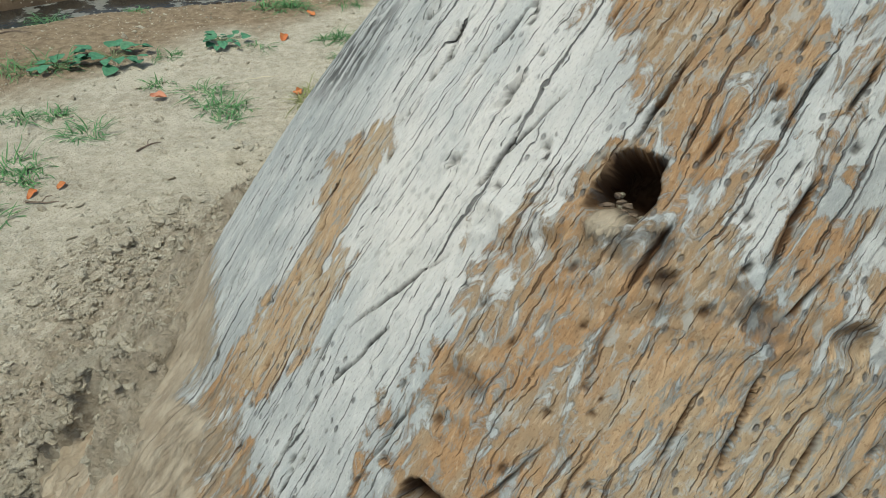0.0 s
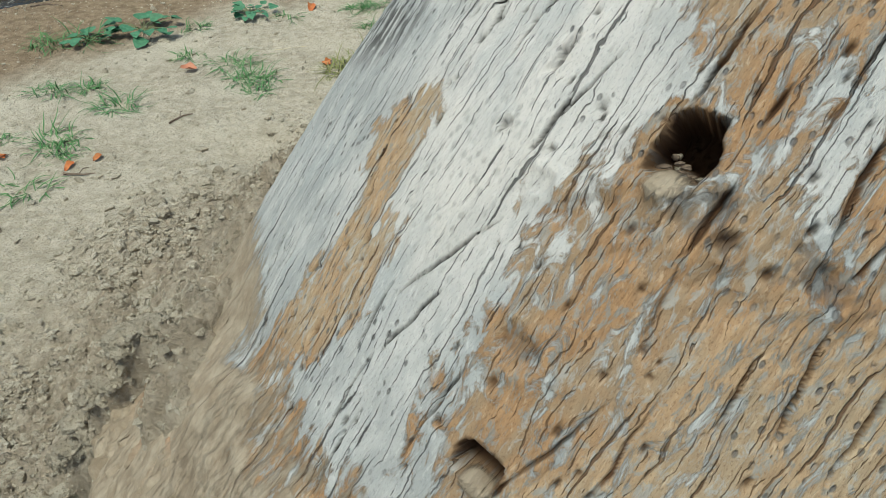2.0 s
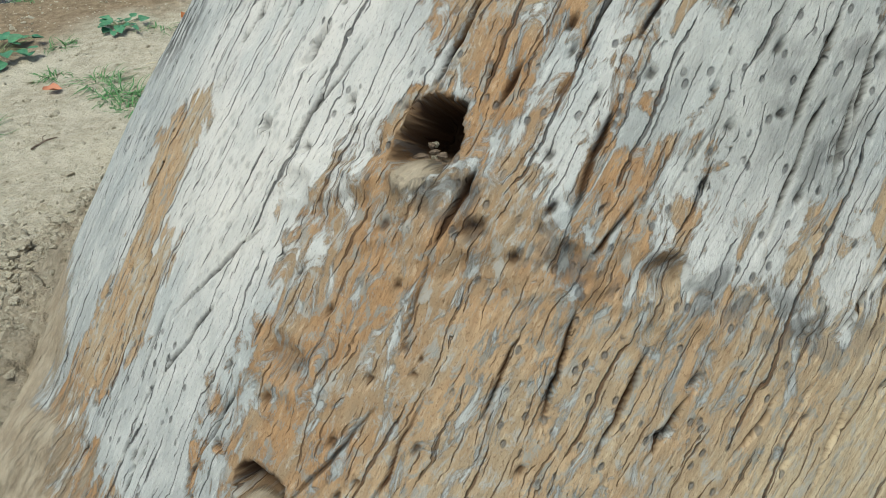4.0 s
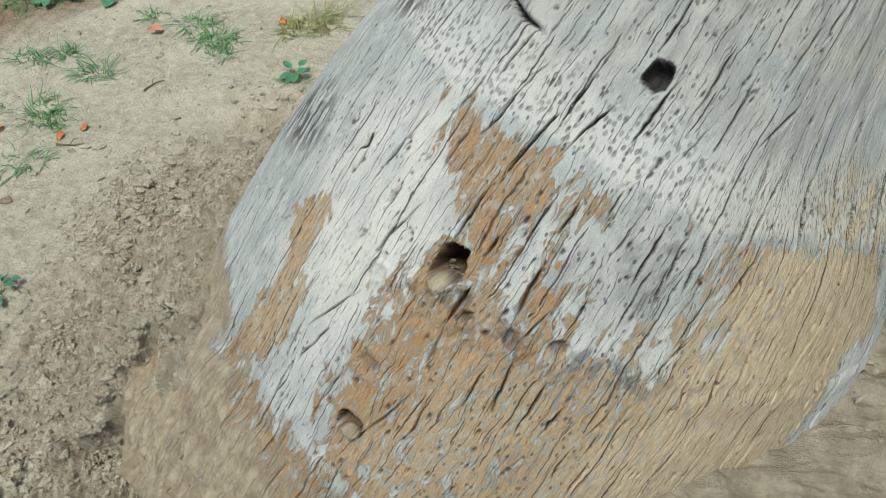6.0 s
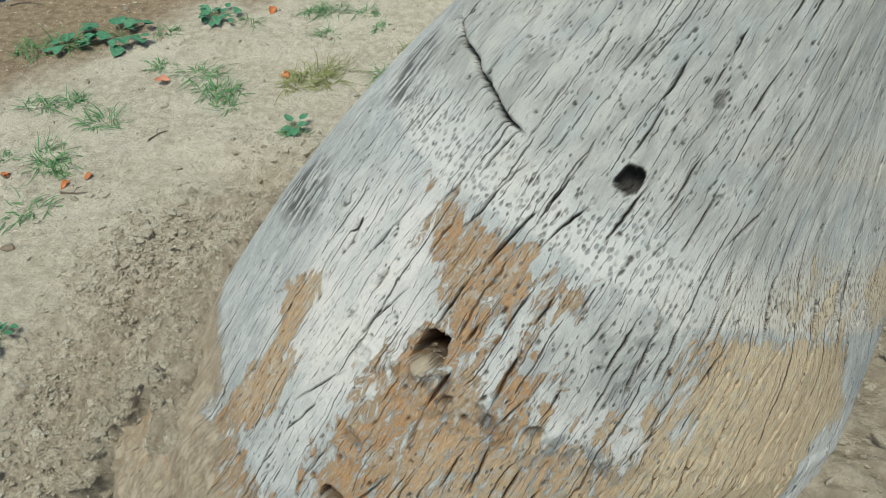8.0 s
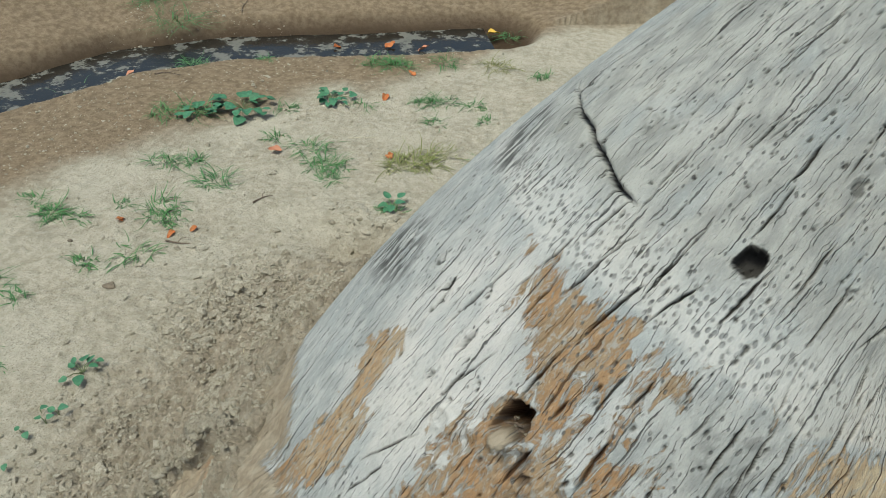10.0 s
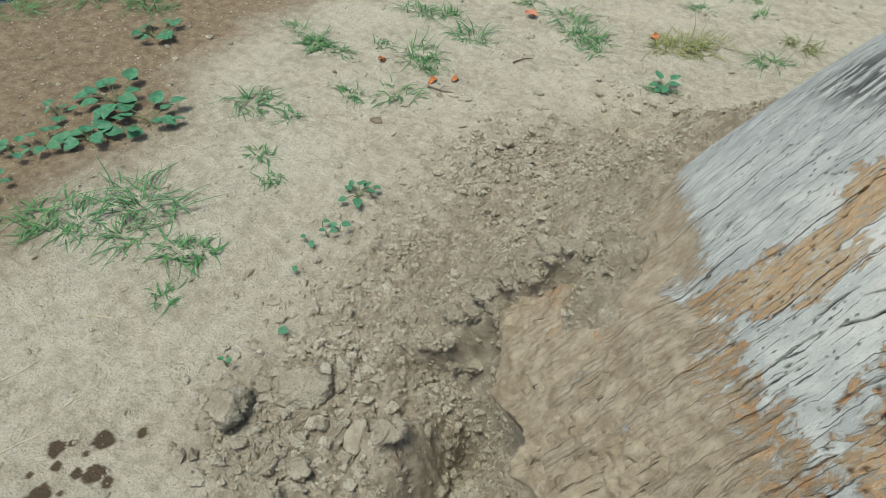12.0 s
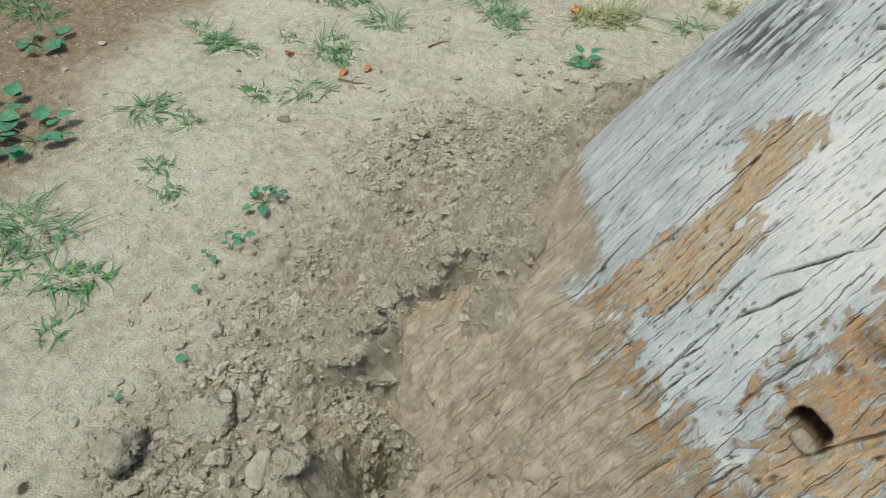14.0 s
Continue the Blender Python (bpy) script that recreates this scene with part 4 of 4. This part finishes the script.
def blade(verts, faces, root, turn, length, width, rise, curl, rng):
    """One folded, tapering blade of grass."""
    n, first, bendy = 6, len(verts), rng.uniform(-0.3, 0.3)
    side = Vector((-math.sin(turn), math.cos(turn), 0))
    head, angle, p = Vector((math.cos(turn), math.sin(turn), 0)), rise, Vector(root)
    for k in range(n + 1):
        f = k / n
        w = width * (1 - f ** 1.6) * (0.6 + 0.8 * min(f * 3, 1)) + 0.0002
        up = Vector((0, 0, 1))
        verts += [p - side * w, p - up * w * 0.5, p + side * w]
        p = p + (head * math.cos(angle) + up * math.sin(angle)) * length / n
        angle -= curl / n
        if p.z < root[2] + 0.002:
            p.z, angle = root[2] + 0.002, max(angle, 0.02)
        head = (head + side * (bendy + rng.uniform(-0.12, 0.12))).normalized()
        side = Vector((-head.y, head.x, 0))
    for k in range(n):
        a = first + 3 * k
        faces += [(a, a + 1, a + 4, a + 3), (a + 1, a + 2, a + 5, a + 4)]


def grass_tuft(x, y, size, material, label, seed):
    rng = random.Random(seed)
    verts, faces = [], []
    for k in range(rng.randint(20, 30) + int(size * 4.0)):
        a = rng.uniform(0, 2 * math.pi)
        r = size / 100 * 0.6 * rng.random() ** 0.8
        root = (r * math.cos(a) * 1.5, r * math.sin(a), -0.003)
        flat = rng.random() < 0.55
        blade(verts, faces, root, a + rng.uniform(-2.2, 2.2), size / 100 * rng.uniform(0.5, 1.3) * (1.5 if flat else 1.0), rng.uniform(0.0009, 0.0021), rng.uniform(0.15, 0.5) if flat else rng.uniform(0.5, 1.35), rng.uniform(0.6, 2.6), rng)
    ob = mesh_object("grass_tuft", verts, faces, material)
    ob.location = (x, y, hz(x, y))
    return tagged(ob, label, "grass", "grass tufts")


def leaf_shape(length, width, droop, fold, point=1.0, wave=0.0, seed=0):
    """A leaf along +x from the origin, folded along its rib, with some thickness given by its curl."""
    rng = random.Random(seed)
    ph = rng.uniform(0, 6)
    verts, faces, n, m = [], [], 8, 3
    for i in range(n + 1):
        f = i / n
        half = width / 2 * (math.sin(math.pi * min(f ** (0.75 * point), 1)) ** 0.75 if 0 < f < 1 else 0.02)
        for j in range(-m, m + 1):
            g = j / m
            z = -droop * length * f * f + fold * half * abs(g) ** 1.3 + wave * length * math.sin(f * 9 + ph + g * 2) * abs(g)
            verts.append((length * f, half * g * (1 + 0.06 * math.sin(f * 20 + ph)), z))
    w = 2 * m + 1
    for i in range(n):
        for j in range(w - 1):
            a = i * w + j
            faces.append((a, a + 1, a + w + 1, a + w))
    return verts, faces


def stem_shape(points, r0, r1):
    verts, faces = [], []
    for k, p in enumerate(points):
        f = k / (len(points) - 1)
        r = r0 + (r1 - r0) * f
        for c in range(6):
            a = c * math.pi / 3
            verts.append((p[0] + r * math.cos(a), p[1] + r * math.sin(a) * 0.8, p[2] + r * math.sin(a)))
    for k in range(len(points) - 1):
        for c in range(6):
            faces.append((6 * k + c, 6 * k + (c + 1) % 6, 6 * k + 6 + (c + 1) % 6, 6 * k + 6 + c))
    return verts, faces


def weed(name, x, y, count, leaf, spread, label, category, group, seed):
    rng = random.Random(seed)
    thing = tagged(new(name), label, category, group)
    thing.location = (x, y, hz(x, y))
    count = count if count < 3 else int(count * 1.5)
    for k in range(count):
        a = 2 * math.pi * k / count + rng.uniform(-0.4, 0.4)
        r = spread / 100 * (rng.uniform(0.25, 1.0) if count > 2 else 0.4)
        h = 0.012 + 0.018 * rng.random() + 0.10 * leaf / 100
        tip = Vector((r * math.cos(a), r * math.sin(a), h))
        mesh_object("stem", *stem_shape([(0, 0, -0.005), (tip.x * 0.5, tip.y * 0.5, h * 0.75), tuple(tip)], 0.0014, 0.0009), STEM, thing)
        size = leaf / 100 * rng.uniform(0.85, 1.4)
        ob = mesh_object("leaf", *leaf_shape(size, size * rng.uniform(0.7, 0.9), rng.uniform(0.0, 0.25), rng.uniform(0.1, 0.35), 0.85, 0.02, seed * 31 + k), WEED, thing)
        ob.matrix_local = Matrix.Translation(tip) @ Euler((rng.uniform(-0.3, 0.3), rng.uniform(-0.35, 0.15), a + rng.uniform(-0.7, 0.7))).to_matrix().to_4x4()
    return thing


def fallen_leaf(x, y, size, material, label, seed, lift=0.006):
    rng = random.Random(seed)
    thing = tagged(new("fallen_leaf"), label, "leaf", "fallen leaves")
    z = max(hz(x, y), -0.085)
    thing.matrix_world = Matrix.Translation((x, y, z + lift)) @ Euler((rng.uniform(-0.25, 0.25), rng.uniform(-0.2, 0.2), rng.uniform(0, 6.3))).to_matrix().to_4x4()
    length = size / 100
    blade_ob = mesh_object("blade", *leaf_shape(length, length * rng.uniform(0.5, 0.7), rng.uniform(-0.35, 0.35), rng.uniform(0.3, 0.9), 1.0, 0.07, seed), material, thing)
    blade_ob.location = (-length / 2, 0, 0)
    st = mesh_object("stalk", *stem_shape([(-length * 0.5, 0, 0), (-length * 0.65, 0.002, 0.002), (-length * 0.8, 0.001, 0.0)], 0.0009, 0.0006), TWIG, thing)
    return thing


def lump_shape(length, width, height, seed, flat=False, rough=0.3):
    bm = bmesh.new()
    bmesh.ops.create_icosphere(bm, subdivisions=4, radius=1.0)
    rng = random.Random(seed * 17)
    off = Vector((seed * 3.7, seed * 1.3, seed * 2.1))
    cuts = []
    for k in range(9 if flat else 13):
        n = Vector((rng.gauss(0, 1), rng.gauss(0, 1), rng.gauss(0, 1))).normalized()
        cuts.append((n, rng.uniform(0.6, 0.95)))
    if flat:
        cuts += [(Vector((0.05, 0.08, 1)).normalized(), 0.62), (Vector((0, 0, -1)), 0.7)]
    for v in bm.verts:
        p = v.co.normalized()
        k = min([1.15] + [d / p.dot(n) for n, d in cuts if p.dot(n) > 0.2])
        k *= 1 + rough * 0.30 * noise.fractal(p * 2.2 + off, 1.0, 2.0, 3) + rough * 0.22 * noise.fractal(p * 6 + off, 0.8, 2.1, 4)
        v.co = Vector((p.x * k * length / 2, p.y * k * width / 2, p.z * k * height / 2))
    verts = [tuple(v.co) for v in bm.verts]
    faces = [[v.index for v in f.verts] for f in bm.faces]
    bm.free()
    return verts, faces


def lump(name, x, y, size, turn, material, label, category, group, seed, flat=False, tilt=(0, 0)):
    l, w, h = (v / 100 for v in size)
    ob = mesh_object(name, *lump_shape(l, w, h, seed, flat, 0.5 if flat else 0.95), material)
    ob.matrix_world = Matrix.Translation((x, y, hz(x, y) + h * (0.4 if max(size) > 6 else 0.22))) @ Euler((tilt[0], tilt[1], radians(turn))).to_matrix().to_4x4()
    return tagged(ob, label, category, group)


def straw(x, y, length, turn, seed):
    rng = random.Random(seed)
    l, pts, a = length / 100, [], radians(turn)
    px, py = x - math.cos(a) * l / 2, y - math.sin(a) * l / 2
    for k in range(7):
        pts.append((px - x, py - y, hz(px, py) + 0.0025))
        a += rng.uniform(-0.22, 0.22)
        px, py = px + math.cos(a) * l / 6, py + math.sin(a) * l / 6
    ob = mesh_object("straw", *stem_shape(pts, 0.0011, 0.0008), STRAW)
    ob.location = (x, y, 0)
    return tagged(ob, "pale dry straw stalk lying on the soil", "straw", "straw bits")


def twig(x, y, length, turn, seed):
    rng = random.Random(seed)
    l, pts, a = length / 100, [], radians(turn)
    px, py = x - math.cos(a) * l / 2, y - math.sin(a) * l / 2
    for k in range(7):
        pts.append((px - x, py - y, max(hz(px, py), -0.08) + 0.005))
        a += rng.uniform(-0.35, 0.35)
        px, py = px + math.cos(a) * l / 6, py + math.sin(a) * l / 6
    thing = tagged(new("twig"), "thin dark brown dry twig lying on the ground", "twig", "twigs")
    thing.location = (x, y, 0)
    mesh_object("stem", *stem_shape(pts, 0.0032, 0.0014), TWIG, thing)
    b = pts[3]
    mesh_object("side_shoot", *stem_shape([b, (b[0] + 0.2 * l * math.cos(a + 1), b[1] + 0.2 * l * math.sin(a + 1), b[2] + 0.008), (b[0] + 0.35 * l * math.cos(a + 0.8), b[1] + 0.35 * l * math.sin(a + 0.8), b[2] + 0.006)], 0.0018, 0.0008), TWIG, thing)
    return thing


for k, (x, y, size, *shape) in enumerate(CLODS):
    lump("soil_clod", x, y, (size * 1.2, shape[0] * 1.2, shape[1] * 1.2), shape[2], CRUMB, "rough dry clod of pale soil on the dug earth", "clod", "soil clods", 11 + k)
for k, (x, y, size, *shape) in enumerate(FLATS):
    lump("flat_soil_block", x, y, (size, shape[0], shape[1]), shape[2], CRUMB if k != 1 else STONE, "flat slab of dried earth lying on loose crumbs" if k != 1 else "smooth flat oval stone lying on loose soil",
         "clod" if k != 1 else "stone", "soil clods" if k != 1 else "", 41 + k, True, (0.12, -0.1))
for k, (x, y, size, *shape) in enumerate(STONES):
    lump("pebble", x, y, (size, shape[0], shape[1]), shape[2], DARKSTONE, "small dark rounded pebble on sandy ground", "stone", "pebbles", 61 + k, True)
ledge = random.Random(3)
for k in range(22):
    f = k / 21
    x, y = -0.49 + 0.25 * f, 0.605 + 0.06 * f + ledge.uniform(-0.025, 0.025)
    size = ledge.uniform(2.2, 4.4)
    lump("soil_clod", x, y, (size * 1.2, size, size * 0.8), ledge.uniform(0, 180), CRUMB, "rough clod in the undercut earth ledge by the trunk", "clod", "soil clods", 81 + k, False, (ledge.uniform(-0.4, 0.4), ledge.uniform(-0.4, 0.4)))
for k in range(14):
    x, y, size = -0.33 + ledge.uniform(-0.04, 0.03), 0.22 + 0.32 * k / 13, ledge.uniform(1.6, 3.4)
    lump("soil_clod", x, y, (size, size, size * 0.8), ledge.uniform(0, 180), CRUMB, "rough clod fallen into the pit by the trunk", "clod", "soil clods", 111 + k)
for k, (x, y, size) in enumerate(GRASS_NEAR):
    grass_tuft(x, y, size, GRASS, "green grass tuft sprawling on sandy soil", 100 + k)
for k, (x, y, size) in enumerate(GRASS_FAR):
    grass_tuft(x, y, size, GRASS, "small green grass tuft in dry ground", 200 + k)
for k, (x, y, size) in enumerate(GRASS_YELLOW):
    grass_tuft(x, y, size, STRAWGRASS, "yellowing half-dry grass tuft near the trunk", 300 + k)
for k, (x, y, count, leaf, spread) in enumerate(WEEDS):
    weed("broadleaf_weed", x, y, count, leaf, spread, "low green weed with rounded leaves on soil", "weed", "broadleaf weeds", 400 + k)
for k, (x, y, count, leaf, spread) in enumerate(SPROUTS):
    weed("seedling", x, y, count, leaf, spread, "tiny green seedling in crumbly soil", "seedling", "seedlings", 500 + k)
for k, (x, y, size) in enumerate(DRY_LEAVES):
    fallen_leaf(x, y, size, DRYLEAF, "curled orange-brown dry leaf on the ground", 600 + k)
for k, (x, y, size) in enumerate(PINK_LEAVES):
    fallen_leaf(x, y, size, PINKLEAF, "faded pinkish-brown dry leaf on the ground", 620 + k)
for k, (x, y, size) in enumerate(PALE_LEAVES):
    fallen_leaf(x, y, size, YELLOWLEAF, "pale yellow fallen leaf on moist ground", 640 + k)
for k, (x, y, length, turn) in enumerate(STRAWS):
    straw(x, y, length, turn, 700 + k)
for k, (x, y, length, turn) in enumerate(TWIGS):
    twig(x, y, length, turn, 720 + k)


# ---- rotten crumbs in the largest hole ----
rot = random.Random(8)
for k in range(22):
    at = trunk_place(np.array(-0.446 + rot.uniform(-0.006, 0.012)), np.array(-1.955 + rot.uniform(-0.03, 0.03)), -0.027 - rot.uniform(0, 0.006))
    bit = mesh_object("rotten_crumb", *lump_shape(rot.uniform(0.004, 0.009), rot.uniform(0.003, 0.006), 0.004, 200 + k, False, 0.9), TWIG if k % 5 else CRUMB, palm)
    bit.location = at


# ---- loose crumbs of soil ----
def crumbs(name, count, x_range, y_range, density, sizes, seed, label, material=CRUMB):
    rng = np.random.default_rng(seed)
    bm = bmesh.new()
    bmesh.ops.create_icosphere(bm, subdivisions=1, radius=1.0)
    unit = np.array([v.co[:] for v in bm.verts])
    tris = np.array([[v.index for v in f.verts] for f in bm.faces])
    bm.free()
    x, y = rng.uniform(*x_range, count * 6), rng.uniform(*y_range, count * 6)
    keep = rng.random(count * 6) < density(x, y)
    x, y = x[keep][:count], y[keep][:count]
    n = len(x)
    size = np.exp(rng.normal(math.log(sizes[0]), sizes[1], n)).clip(0.0012, 0.016)
    jag = 1 + rng.uniform(-0.5, 0.45, (n, len(unit), 1))
    stretch = rng.uniform(0.45, 1.35, (n, 1, 3)) * np.array((1, 1, 0.75))
    ang = rng.uniform(0, 2 * math.pi, n)
    p = unit[None] * jag * stretch * size[:, None, None]
    c, sn = np.cos(ang)[:, None], np.sin(ang)[:, None]
    px, py = p[..., 0] * c - p[..., 1] * sn, p[..., 0] * sn + p[..., 1] * c
    pos = np.stack([px + x[:, None], py + y[:, None], p[..., 2] + (ground_height(x, y) + size * 0.12)[:, None]], -1).reshape(-1, 3)
    faces = (tris[None] + (np.arange(n) * len(unit))[:, None, None]).reshape(-1, 3)
    me = bpy.data.meshes.new(name)
    me.vertices.add(len(pos))
    me.vertices.foreach_set("co", pos.reshape(-1).astype(np.float32))
    me.loops.add(faces.size)
    me.loops.foreach_set("vertex_index", faces.reshape(-1).astype(np.int32))
    me.polygons.add(len(faces))
    me.polygons.foreach_set("loop_start", np.arange(0, faces.size, 3, dtype=np.int32))
    me.update(calc_edges=True)
    me.polygons.foreach_set("use_smooth", np.zeros(len(faces), dtype=bool))
    me.materials.append(material)
    return tagged(new(name, me), label, "soil", kind="stuff")


def dug(x, y):
    return looseness(x, y) * (0.12 + smooth(0.44, 0.62, fbm(x * 7, y * 7, 3, 77))) * smooth(0.62, 0.8, np.hypot(x - 0.45, y - 0.85))


def heap(x, y):
    return np.clip(np.exp(-(((x + 0.58) / 0.17) ** 2 + ((y - 0.22) / 0.13) ** 2)) + 0.6 * np.exp(-(((x + 0.75) / 0.15) ** 2 + ((y - 0.55) / 0.15) ** 2)) + 0.5 * np.exp(-(((x + 0.75) / 0.2) ** 2 + ((y - 1.35) / 0.2) ** 2))
                   + 0.5 * np.exp(-(((x + 0.45) / 0.25) ** 2 + ((y - 1.85) / 0.08) ** 2)), 0, 1)


crumbs("soil_crumbs", 24000, (-1.3, 0.2), (-0.1, 2.1), dug, (0.0028, 0.6), 1, "loose crumbs of dug dry soil")
crumbs("soil_lumps", 2000, (-1.2, 0.1), (-0.1, 2.1), heap, (0.0075, 0.45), 2, "heaped small lumps of dry soil")
crumbs("bank_crumbs", 900, (0.85, 1.7), (0.3, 1.6), lambda x, y: 0.6 + 0 * x, (0.007, 0.5), 4, "loose soil crumbs beside the trunk")
crumbs("ground_grit", 13000, (-2.6, 0.4), (-0.2, 3.6), lambda x, y: 0.5 + 0 * x, (0.0025, 0.55), 3, "scattered grit and specks on the soil")
